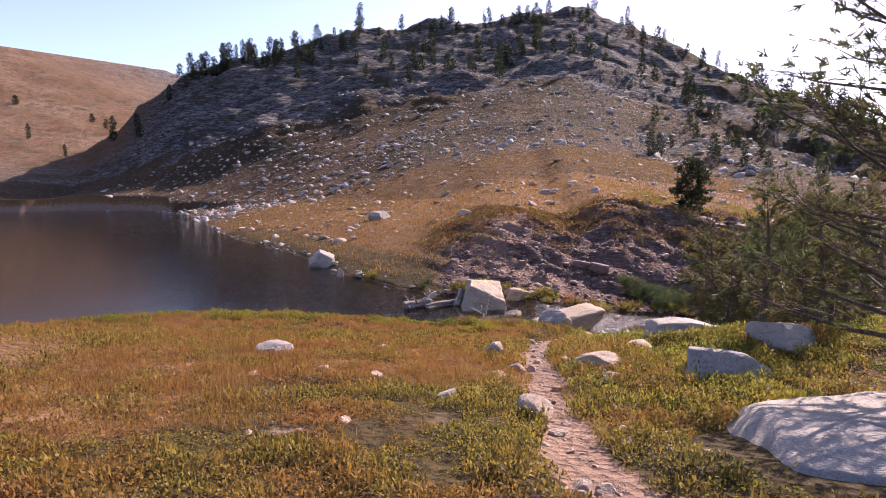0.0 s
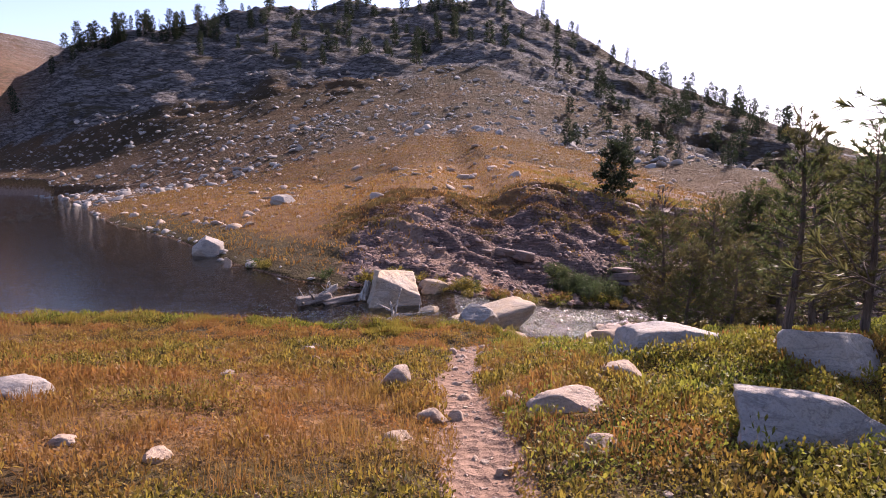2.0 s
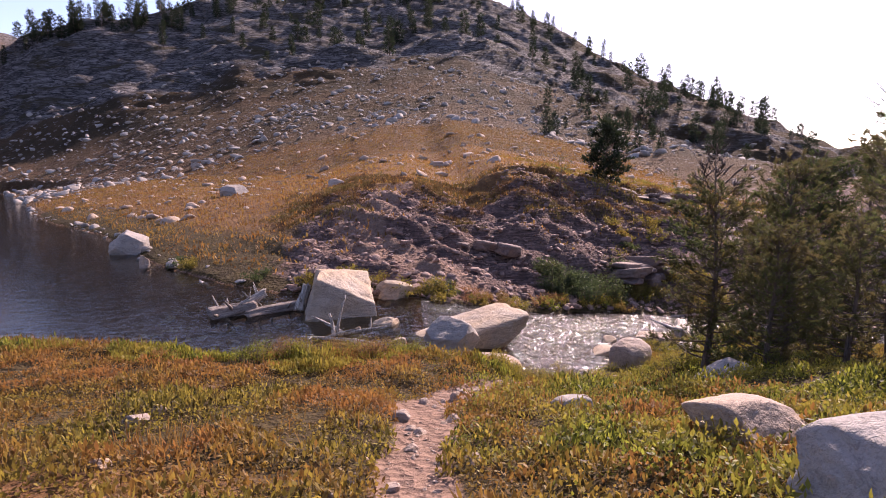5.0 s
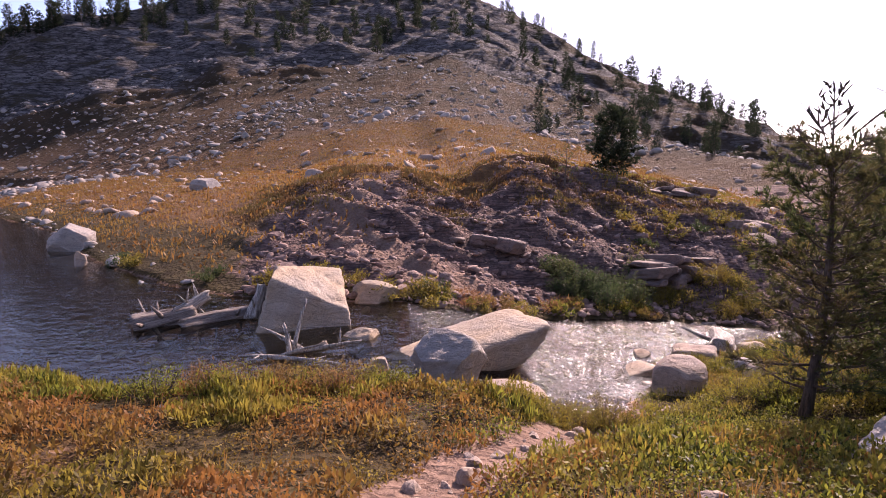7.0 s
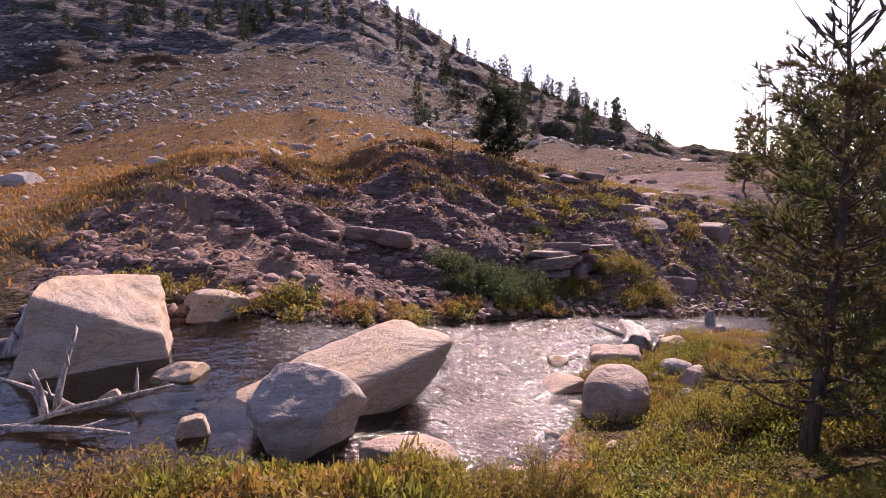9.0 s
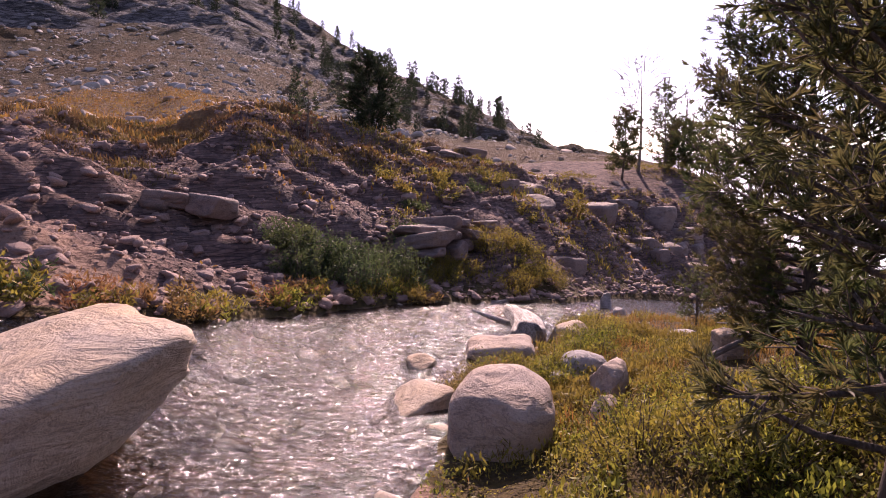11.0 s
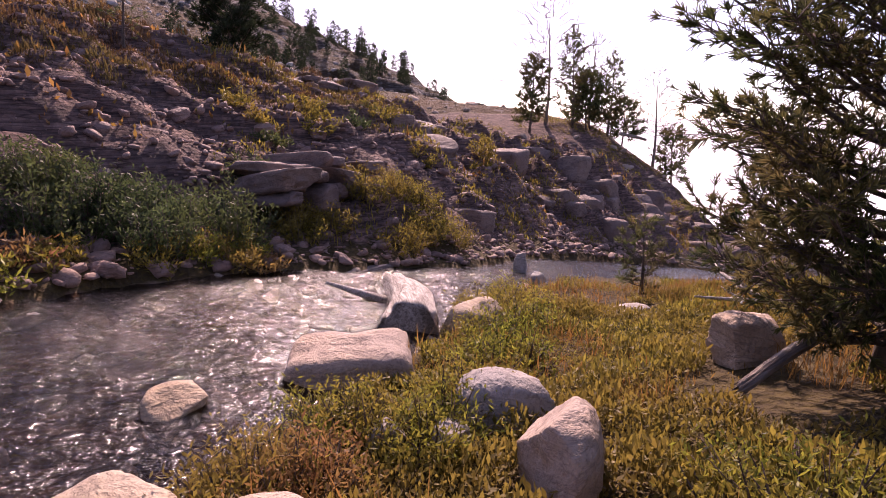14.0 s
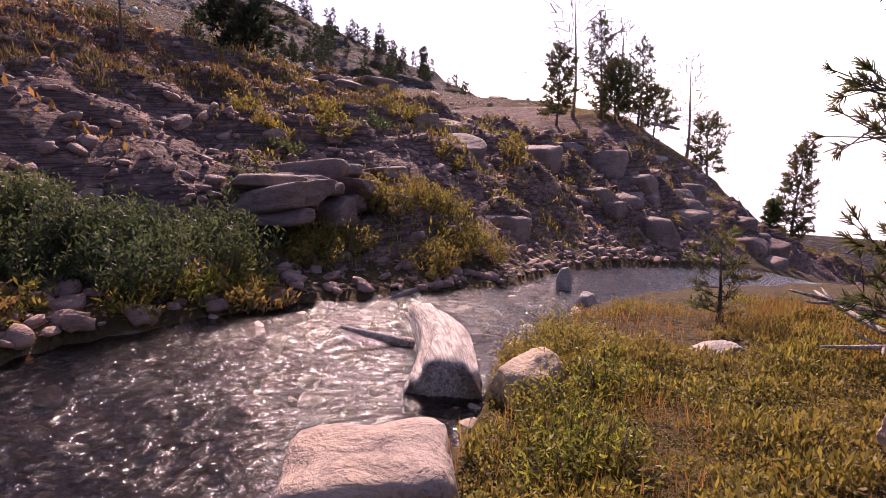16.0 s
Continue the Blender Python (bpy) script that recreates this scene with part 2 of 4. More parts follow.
def ground_material():
    m = Nodes("ground_cover", 0.95, 0.15)
    zone = m.attr("zone")
    big, mid, fine = m.noise(0.35, 3), m.noise(2.3, 5, 0.65), m.noise(22, 4, 0.7)
    turf = m.mix(m.ramp(mid, (0.35, 0.0), (0.65, 1.0)), (0.055, 0.038, 0.014), (0.085, 0.062, 0.018))
    turf = m.mix(m.ramp(fine, (0.4, 0.0), (0.7, 1.0)), turf, (0.04, 0.027, 0.016))
    rust = m.mix(m.ramp(mid, (0.35, 0.0), (0.62, 1.0)), (0.125, 0.06, 0.026), (0.21, 0.115, 0.045))
    rust = m.mix(m.ramp(fine, (0.45, 0.0), (0.75, 1.0)), rust, (0.085, 0.05, 0.03))
    dirt = m.mix(m.ramp(mid, (0.3, 0.0), (0.7, 1.0)), (0.20, 0.125, 0.09), (0.29, 0.19, 0.14))
    dirt = m.mix(m.ramp(fine, (0.5, 0.0), (0.72, 1.0)), dirt, (0.13, 0.08, 0.06))
    lay = m.stretch(0.5, 0.9, 5.5, 0.35, 0.3)
    strata = m.noise(1.6, 6, 0.7, 0.4, lay)
    chips = m.cells(9.0)
    scree = m.mix(m.ramp(strata, (0.36, 0.0), (0.62, 1.0)), (0.07, 0.046, 0.04), (0.30, 0.19, 0.152))
    scree = m.mix(m.ramp(chips.outputs["Color"], (0.2, 0.0), (0.8, 1.0)), scree, m.mix(0.6, scree, (0.085, 0.06, 0.055)))
    joints = m.cells(2.6, lay, "DISTANCE_TO_EDGE")
    scree = m.mix(m.ramp(joints.outputs["Distance"], (0.0, 0.75), (0.09, 0.0)), scree, (0.035, 0.022, 0.02))
    col = m.mix(m.ramp(zone[2], (0.25, 0.0), (0.75, 1.0)), turf, rust)
    col = m.mix(m.ramp(m.math("ADD", zone[1], m.math("MULTIPLY", m.math("SUBTRACT", mid, 0.5), 0.9)), (0.4, 0.0), (0.6, 1.0)), col, scree)
    col = m.mix(m.ramp(m.math("ADD", zone[0], m.math("MULTIPLY", m.math("SUBTRACT", mid, 0.5), 0.7)), (0.35, 0.0), (0.6, 1.0)), col, dirt)
    h = m.math("ADD", m.math("MULTIPLY", fine, 0.5), m.math("ADD", mid, m.math("MULTIPLY", chips.outputs["Distance"], 0.8)))
    h = m.math("ADD", h, m.math("MULTIPLY", m.math("MULTIPLY", strata, zone[1]), 2.0))
    return m.done(col, h, 1.0, 0.08)


def mountain_material():
    m = Nodes("mountain_rock_and_turf", 0.95, 0.1)
    zone = m.attr("zone")
    lay = m.stretch(0.55, 0.9, 2.6, 0.5, 0.35)
    strata = m.noise(0.14, 9, 0.74, 1.2, lay)
    cracks = m.noise(0.75, 7, 0.78, 0.6, lay)
    joints = m.cells(0.3, lay, "DISTANCE_TO_EDGE").outputs["Distance"]
    patches, fine = m.noise(0.05, 6, 0.6), m.noise(1.4, 6, 0.7)
    rock = m.mix(m.ramp(strata, (0.36, 0.0), (0.58, 1.0)), (0.10, 0.094, 0.092), (0.36, 0.34, 0.335))
    rock = m.mix(m.ramp(joints, (0.0, 0.8), (0.1, 0.0)), rock, (0.045, 0.04, 0.04))
    rock = m.mix(m.ramp(cracks, (0.42, 0.9), (0.53, 0.0)), rock, (0.04, 0.036, 0.036))
    ledges = m.ramp(m.noise(0.09, 7, 0.7, 0.8, lay), (0.54, 0.0), (0.6, 0.85))
    rock = m.mix(ledges, rock, (0.075, 0.062, 0.034))
    turf = m.mix(m.ramp(patches, (0.4, 0.0), (0.6, 1.0)), (0.085, 0.062, 0.032), (0.165, 0.10, 0.05))
    stone = m.cells(0.55)
    stones = m.ramp(m.math("ADD", stone.outputs["Distance"], m.math("MULTIPLY", fine, 0.35)), (0.36, 1.0), (0.44, 0.0))
    turf = m.mix(m.math("MULTIPLY", stones, 0.75), turf, (0.34, 0.28, 0.25))
    grit = m.noise(3.4, 4, 0.7)
    turf = m.mix(m.ramp(grit, (0.4, 0.0), (0.62, 1.0)), turf, m.mix(0.6, turf, (0.05, 0.036, 0.026)))
    orange = m.mix(m.ramp(patches, (0.35, 0.0), (0.65, 1.0)), (0.27, 0.145, 0.075), (0.38, 0.25, 0.17))
    orange = m.mix(m.ramp(m.noise(0.2, 5), (0.5, 0.0), (0.66, 1.0)), orange, (0.19, 0.14, 0.075))
    orange = m.mix(m.ramp(cracks, (0.4, 0.7), (0.52, 0.0)), orange, (0.13, 0.085, 0.055))
    k = m.math("ADD", zone[1], m.math("MULTIPLY", m.math("SUBTRACT", patches, 0.5), 1.6))
    col = m.mix(m.ramp(k, (0.4, 0.0), (0.6, 1.0)), turf, rock)
    col = m.mix(zone[2], col, orange)
    h = m.math("ADD", m.math("MULTIPLY", strata, 2.2), m.math("ADD", cracks, m.math("MULTIPLY", fine, 0.3)))
    return m.done(col, h, 1.0, 3.0)


def granite(name, base, dark, warm, lichen=0.3, scale=1.0):
    m = Nodes(name, 0.82, 0.3)
    tint, speck, stain = m.noise(0.9 * scale, 4), m.noise(46 * scale, 3, 0.7), m.noise(3.1 * scale, 6, 0.65, 0.6)
    seam = m.noise(1.3 * scale, 6, 0.6, 1.5, m.stretch(1, 1, 3.4, 0.6, 0.5))
    col = m.mix(m.ramp(tint, (0.38, 0.0), (0.62, 1.0)), base, warm)
    col = m.mix(m.ramp(stain, (0.52, 0.0), (0.7, lichen)), col, dark)
    col = m.mix(m.ramp(speck, (0.48, 0.0), (0.72, 0.55)), col, dark)
    col = m.mix(m.ramp(seam, (0.47, 0.0), (0.495, 0.5), (0.52, 0.0)), col, dark)
    col = m.mix(m.math("MULTIPLY", m.random(), 0.3), col, m.mix(0.5, col, warm))
    h = m.math("ADD", m.math("MULTIPLY", stain, 1.0), m.math("ADD", m.math("MULTIPLY", speck, 0.18), m.math("MULTIPLY", seam, 0.8)))
    return m.done(col, h, 1.0, 0.07)


def leafy(name, dark, light, tip, rough=0.6, patch=0.8):
    m = Nodes(name, rough, 0.25)
    where = m.noise(patch, 4, 0.6)
    col = m.mix(m.ramp(m.island(), (0.1, 0.0), (0.9, 1.0)), dark, light)
    col = m.mix(m.ramp(where, (0.42, 0.0), (0.62, 1.0)), col, tip)
    m.done(col)
    m.bsdf.inputs["Subsurface Weight"].default_value = 0.0
    t = m.tree.nodes.new("ShaderNodeBsdfTranslucent")
    mix = m.tree.nodes.new("ShaderNodeMixShader")
    mix.inputs[0].default_value = 0.5
    m.tree.links.new(col, t.inputs["Color"])
    m.tree.links.new(m.bsdf.outputs[0], mix.inputs[1])
    m.tree.links.new(t.outputs[0], mix.inputs[2])
    m.tree.links.new(mix.outputs[0], m.tree.nodes["Material Output"].inputs["Surface"])
    return m.mat


def wood(name, light, dark, rough=0.8):
    m = Nodes(name, rough, 0.25)
    tc = m.tree.nodes.new("ShaderNodeTexCoord").outputs["Object"]
    mp = m.tree.nodes.new("ShaderNodeMapping")
    mp.inputs["Scale"].default_value = (14, 14, 1.2)
    m.tree.links.new(tc, mp.inputs["Vector"])
    g = m.noise(2.2, 6, 0.7, 0.8, mp.outputs["Vector"])
    col = m.mix(m.ramp(g, (0.38, 0.0), (0.6, 1.0)), dark, light)
    col = m.mix(m.ramp(m.noise(5, 4), (0.5, 0.0), (0.7, 0.6)), col, dark)
    return m.done(col, g, 0.9, 0.03)


def water_material(name, tint, scale, height, rough):
    m = Nodes(name)
    tree = m.tree
    out = tree.nodes["Material Output"]
    clear, gloss = tree.nodes.new("ShaderNodeBsdfTransparent"), tree.nodes.new("ShaderNodeBsdfGlossy")
    clear.inputs["Color"].default_value = (*tint, 1)
    gloss.inputs["Roughness"].default_value = rough
    fr, mix, b = tree.nodes.new("ShaderNodeFresnel"), tree.nodes.new("ShaderNodeMixShader"), tree.nodes.new("ShaderNodeBump")
    fr.inputs["IOR"].default_value = 1.33
    waves = m.math("ADD", m.noise(scale, 4, 0.6, 0.6, m.stretch(1, 1.7, 1, 0.5)), m.math("MULTIPLY", m.noise(scale * 2.6, 2, 0.6), 0.25))
    b.inputs["Strength"].default_value, b.inputs["Distance"].default_value = 1.0, height
    tree.links.new(waves, b.inputs["Height"])
    tree.links.new(b.outputs["Normal"], gloss.inputs["Normal"])
    tree.links.new(b.outputs["Normal"], fr.inputs["Normal"])
    tree.links.new(fr.outputs[0], mix.inputs[0])
    tree.links.new(clear.outputs[0], mix.inputs[1])
    tree.links.new(gloss.outputs[0], mix.inputs[2])
    tree.links.new(mix.outputs[0], out.inputs["Surface"])
    return m.mat


GROUND, MOUNTAIN = ground_material(), mountain_material()
GREY = granite("grey_granite", (0.29, 0.27, 0.255), (0.10, 0.09, 0.085), (0.36, 0.31, 0.26))
PINK = granite("pinkish_granite", (0.36, 0.285, 0.235), (0.13, 0.095, 0.08), (0.41, 0.30, 0.21))
TAN = granite("tan_granite", (0.37, 0.31, 0.25), (0.14, 0.11, 0.09), (0.44, 0.32, 0.2), 0.4)
WETSTONE = granite("dark_wet_stone", (0.12, 0.10, 0.085), (0.05, 0.04, 0.035), (0.19, 0.12, 0.09))
SLATE = granite("purple_grey_scree_stone", (0.215, 0.14, 0.12), (0.07, 0.048, 0.042), (0.31, 0.2, 0.155))
CLIFF = granite("layered_reddish_grey_cliff", (0.17, 0.118, 0.102), (0.045, 0.033, 0.03), (0.24, 0.165, 0.13), 0.6)
NEEDLES = leafy("pine_needles", (0.038, 0.055, 0.02), (0.115, 0.14, 0.045), (0.125, 0.1, 0.04))
DARKNEEDLES = leafy("dark_fir_needles", (0.016, 0.026, 0.014), (0.035, 0.05, 0.022), (0.03, 0.04, 0.02))
TURF = leafy("meadow_herbs", (0.05, 0.042, 0.01), (0.33, 0.26, 0.045), (0.29, 0.135, 0.04), 0.6, 0.55)
GREENTURF = leafy("green_dwarf_shrubs", (0.03, 0.042, 0.008), (0.27, 0.28, 0.042), (0.28, 0.22, 0.04), 0.55, 0.9)
RUSTGRASS = leafy("rusty_dry_grass", (0.17, 0.075, 0.022), (0.31, 0.16, 0.048), (0.24, 0.15, 0.04), 0.6, 0.7)
WILLOW = leafy("grey_green_willow_leaves", (0.03, 0.05, 0.02), (0.08, 0.11, 0.042), (0.075, 0.09, 0.03))
YELLOW = leafy("yellowing_shrub_leaves", (0.07, 0.065, 0.014), (0.31, 0.25, 0.045), (0.21, 0.15, 0.035))
HEATH = leafy("brown_heath", (0.06, 0.032, 0.018), (0.15, 0.08, 0.035), (0.11, 0.085, 0.03), 0.7, 0.5)
REDLEAF = leafy("reddish_fireweed", (0.20, 0.085, 0.04), (0.33, 0.16, 0.08), (0.24, 0.16, 0.05))
BARK = wood("pine_bark", (0.16, 0.12, 0.095), (0.055, 0.042, 0.035), 0.9)
SILVER = wood("sun_bleached_wood", (0.52, 0.47, 0.41), (0.18, 0.15, 0.125))
SNAG = wood("grey_dead_trunk", (0.30, 0.25, 0.21), (0.13, 0.10, 0.085), 0.9)
LAKE = water_material("lake_water", (0.88, 0.78, 0.56), 2.2, 0.016, 0.03)
CREEK = water_material("creek_water", (0.32, 0.26, 0.2), 6.5, 0.052, 0.13)


# ---- small tools ----
def part(name, bm, material, parent=None, label="", smooth=True):
    """Links a bmesh as one mesh object, under a thing or by itself."""
    me = bpy.data.meshes.new(name)
    bm.to_mesh(me)
    bm.free()
    me.materials.append(material)
    if smooth:
        me.polygons.foreach_set("use_smooth", [True] * len(me.polygons))
    ob = new(name, me)
    if parent:
        ob.parent = parent
    return tagged(ob, label)


def sheet(name, verts, faces, material, parent=None, smooth=False):
    """A mesh of triangles or quads from numpy arrays."""
    me = bpy.data.meshes.new(name)
    n, k = faces.shape
    me.vertices.add(len(verts))
    me.vertices.foreach_set("co", np.ascontiguousarray(verts, np.float32).ravel())
    me.loops.add(n * k)
    me.loops.foreach_set("vertex_index", faces.astype(np.int32).ravel())
    me.polygons.add(n)
    me.polygons.foreach_set("loop_start", np.arange(0, n * k, k, dtype=np.int32))
    me.update(calc_edges=True)
    me.materials.append(material)
    if smooth:
        me.polygons.foreach_set("use_smooth", np.ones(n, bool))
    ob = new(name, me)
    if parent:
        ob.parent = parent
    return ob


def tube(bm, points, radii, sides=7, rng=None, knots=0.0):
    """A tapered tube along points, closed at its ends."""
    rings = []
    for k, (p, r) in enumerate(zip(points, radii)):
        a = points[min(k + 1, len(points) - 1)] - points[max(k - 1, 0)]
        q = a.to_track_quat("Z", "Y")
        ring = []
        for s in range(sides):
            g = 1 + (rng.uniform(-knots, knots) if rng else 0)
            v = q @ Vector((math.cos(2 * math.pi * s / sides) * r * g, math.sin(2 * math.pi * s / sides) * r * g, 0))
            ring.append(bm.verts.new(p + v))
        rings.append(ring)
    for a, b in zip(rings, rings[1:]):
        for s in range(sides):
            bm.faces.new((a[s], a[(s + 1) % sides], b[(s + 1) % sides], b[s]))
    bm.faces.new(rings[0][::-1])
    bm.faces.new(rings[-1])


def at_ground(x, y):
    return float(land(x, y))


# ---- the ground: one sheet to the horizon ----
def spread(lo, hi, step_, growth, limit_lo, limit_hi):
    mid = list(np.arange(lo, hi, step_))
    for sign, start, limit in ((1, hi, limit_hi), (-1, lo, limit_lo)):
        v, s = start, step_
        while abs(v - limit) > s and (limit - v) * sign > 0:
            s *= growth
            v += sign * s
            mid.append(v)
    return np.array(sorted(mid))


def build_ground():
    xs = spread(-7, 14, 0.15, 1.0105, -330, 260)
    ys = spread(-5, 34, 0.15, 1.009, -5.1, 330)
    far = np.array([1.5 ** k for k in range(1, 6)])
    xs = np.concatenate([-330 * far[::-1], xs, 260 * 1.6 ** np.arange(1, 6)])
    ys = np.concatenate([-5 - 0.2 * 1.13 ** np.arange(72, 0, -1), ys, 330 * far])
    gx, gy = np.meshgrid(xs, ys)
    z = land(gx, gy)
    n, k = gx.shape
    verts = np.stack([gx, gy, z], -1).reshape(-1, 3)
    i = np.arange((n - 1) * k).reshape(n - 1, k)[:, :-1].ravel()
    quads = np.stack([i, i + 1, i + k + 1, i + k], 1)
    ob = sheet("ground", verts, quads, GROUND, smooth=True)
    me = ob.data
    # which cover grows where: bare earth, broken rock, rusty grass
    yn, yf, d = near_edge(gx), far_edge(gx), gy - far_edge(gx)
    r, az = np.hypot(gx, gy), np.degrees(np.arctan2(gx, gy))
    t = np.abs(gx - trail_x(gy) + 0.12 * vnoise(gy * 1.3, gx * 0, 2)) / trail_width(gy)
    near = gy < yn
    earth = np.where(near, (1 - step(0.16, 0.44, t)) * (gy < 14.6), 0)
    earth = np.maximum(earth, np.where(near, 0.42 * step(0.7, 1.1, fbm(gx * 1.5, gy * 1.5, 77)), 0) * (gx > -5))
    earth = np.maximum(earth, ((gy >= yn) & (gy <= yf)) * np.where(gx < 1, 0.95, 0.5))
    path = np.abs(gx - lines(d, ((0, 2.4), (2, 1.4), (4, -0.6), (7, -1.4), (10, -0.5), (14, 1.0))) + 0.3 * vnoise(gy * 0.9, gx * 0, 5))
    earth = np.maximum(earth, (1 - step(0.5, 1.4, path)) * (d > 0.3) * (d < 12))
    rock = step(0.2, 1.2, d) * (1 - step(8, 12, d + 1.5 * vnoise(gx * 0.3, gy * 0.3, 3))) * step(-6, -1, gx)
    rock = np.maximum(rock, step(0.3, 1.5, d) * (1 - step(30, 46, d + 4 * vnoise(gx * 0.2, gy * 0.2, 13))) * step(11, 16, gx))
    rock = rock * np.where(gx > 10, 0.85, 1.0)
    rust = np.where(d > 0, step(2, 9, d), step(-0.25, 0.35, -gx * 0.12 - 0.35 + 0.8 * fbm(gx * 0.25, gy * 0.25, 14)))
    radius = mountain_radius(az)
    u = np.clip((r - mountain_foot(az)) / (radius - mountain_foot(az)), 0, 2.2)
    high = (r > 62) & (gy > 0) & (gy > yf)
    cliff = step(0.36, 0.6, u + 0.14 * fbm(gx * 0.02, gy * 0.02, 4)) * (1 - 0.55 * step(8, 24, az))
    rock = np.where(high, cliff, rock)
    rust = np.where(high, np.maximum(step(-31, -36, az) * step(200, 280, r), (0.55 - 0.4 * step(2, 14, az)) * (1 - step(0.1, 0.3, u + 0.05 * fbm(gx * 0.05, gy * 0.05, 9)))), rust)
    col = np.stack([earth, rock, rust, np.ones_like(z)], -1).reshape(-1, 4)
    layer = me.color_attributes.new("zone", "FLOAT_COLOR", "POINT")
    layer.data.foreach_set("color", np.ascontiguousarray(np.clip(col, 0, 1), np.float32).ravel())
    me.materials.append(MOUNTAIN)
    face = high.ravel()[quads].all(1)
    me.polygons.foreach_set("material_index", face.astype(np.int32))
    tagged(ob, "sloping alpine ground of turf, bare earth, scree and rock", "ground", kind="structure")


def build_water():
    xs = spread(-6, 1.2, 0.3, 1.03, -200, 1.3)
    for name, lo, hi, mat, label in (("lake_water", -200, 0.9, LAKE, "calm brown-tinted alpine lake, clear at the shore"),
                                     ("creek_water", 0.9, 70, CREEK, "shallow fast creek glittering over stones")):
        xs = spread(-6, 0.9, 0.35, 1.04, -200, 0.9) if name == "lake_water" else spread(0.9, 15, 0.08, 1.05, 0.9, 70)
        rows_ = 24 if name == "lake_water" else 70
        xs[-1 if name == "lake_water" else 0] = 0.9
        v = np.linspace(0, 1, rows_)[:, None]
        a, b = near_edge(xs) - 0.5, far_edge(xs) + 0.5
        gy = a + (b - a) * v
        gx = np.broadcast_to(xs, gy.shape)
        z = water_level(gx).copy()
        if name == "creek_water":
            z += 0.02 * fbm(gx * 1.6 + gy * 0.6, gy * 1.8, 61) + 0.014 * vnoise(gx * 5 + gy * 2, gy * 7, 62)
        k = gx.shape[1]
        i = np.arange((rows_ - 1) * k).reshape(rows_ - 1, k)[:, :-1].ravel()
        ob = sheet(name, np.stack([gx, gy, z], -1).reshape(-1, 3), np.stack([i, i + 1, i + k + 1, i + k], 1), mat, smooth=True)
        tagged(ob, label, "water", kind="structure")


def build_sky_glow():
    """An added glowing sheet for the pale sky low down, where the valley falls away."""
    m = bpy.data.materials.new("pale_sky_glow")
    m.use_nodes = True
    # emission fills in for the sky texture, which turns dark below the horizon
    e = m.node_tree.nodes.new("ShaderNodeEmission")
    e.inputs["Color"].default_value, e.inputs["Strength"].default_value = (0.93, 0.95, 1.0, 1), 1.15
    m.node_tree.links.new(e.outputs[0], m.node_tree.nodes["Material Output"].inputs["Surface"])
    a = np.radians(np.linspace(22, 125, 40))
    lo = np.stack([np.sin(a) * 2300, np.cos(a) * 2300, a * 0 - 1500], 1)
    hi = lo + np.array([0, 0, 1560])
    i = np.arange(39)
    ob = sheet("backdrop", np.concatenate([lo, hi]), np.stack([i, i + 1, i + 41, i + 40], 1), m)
    tagged(ob, "added glowing sheet for the pale hazy sky low over the valley", "backdrop", kind="structure")


build_ground()
build_water()
build_sky_glow()


# ---- stones ----
def stone_mesh(size, seed, cuts=9, detail=4, rough=0.05, square=0.0):
    """A boulder: a rounded block split along flat faces, then worn and roughened."""
    rng = random.Random(seed)
    bm = bmesh.new()
    bmesh.ops.create_icosphere(bm, subdivisions=detail, radius=1.0)
    power = 7.0 if square else 2.6
    planes = []
    for _ in range(cuts):
        n = Vector((rng.gauss(0, 1), rng.gauss(0, 1), rng.gauss(0, 0.75))).normalized()
        planes.append((n, rng.uniform(0.72, 1.0) if square else rng.uniform(0.5, 0.85)))
    off = Vector((rng.uniform(0, 99), rng.uniform(0, 99), rng.uniform(0, 99)))
    lay = Vector((rng.uniform(-.4, .4), rng.uniform(-.4, .4), 1)).normalized()
    for v in bm.verts:
        p = v.co / (abs(v.co.x) ** power + abs(v.co.y) ** power + abs(v.co.z) ** power) ** (1 / power)
        for n, d in planes:
            over = p.dot(n) - d
            if over > 0:
                p -= n * over * 0.97
        q = p * 2.2 + off
        bed = noise.noise(Vector((p.dot(lay) * 6 + off.x, q.x * 0.3, q.y * 0.3)))
        p += p.normalized() * (noise.noise(q * 0.8) * rough * 1.5 + noise.noise(q * 3.1) * rough * 0.6 + noise.noise(q * 8) * rough * 0.28 + bed * rough * 0.5)
        v.co = p
    for k in range(3):
        lo, hi = min(v.co[k] for v in bm.verts), max(v.co[k] for v in bm.verts)
        for v in bm.verts:
            v.co[k] = ((v.co[k] - lo) / (hi - lo) * 2 - 1) * size[k]
    return bm


def boulder(x, y, size, seed, material, label, turn=0.0, top=None, tilt=(0, 0), cuts=9, detail=4, square=0.0, rough=0.05, name="boulder", category="boulder", group=""):
    bm = stone_mesh(size, seed, cuts, detail, rough, square)
    rot = Euler((radians(tilt[0]), radians(tilt[1]), radians(turn))).to_matrix()
    for v in bm.verts:
        v.co = rot @ v.co
    high, low = max(v.co.z for v in bm.verts), min(v.co.z for v in bm.verts)
    g = at_ground(x, y)
    z = (top - high) if top is not None else g - low - 0.3 * (high - low)
    z = min(z, g - low - 0.04)
    ob = part(name, bm, material)
    ob.location = (x, y, z)
    return tagged(ob, label, category, group)


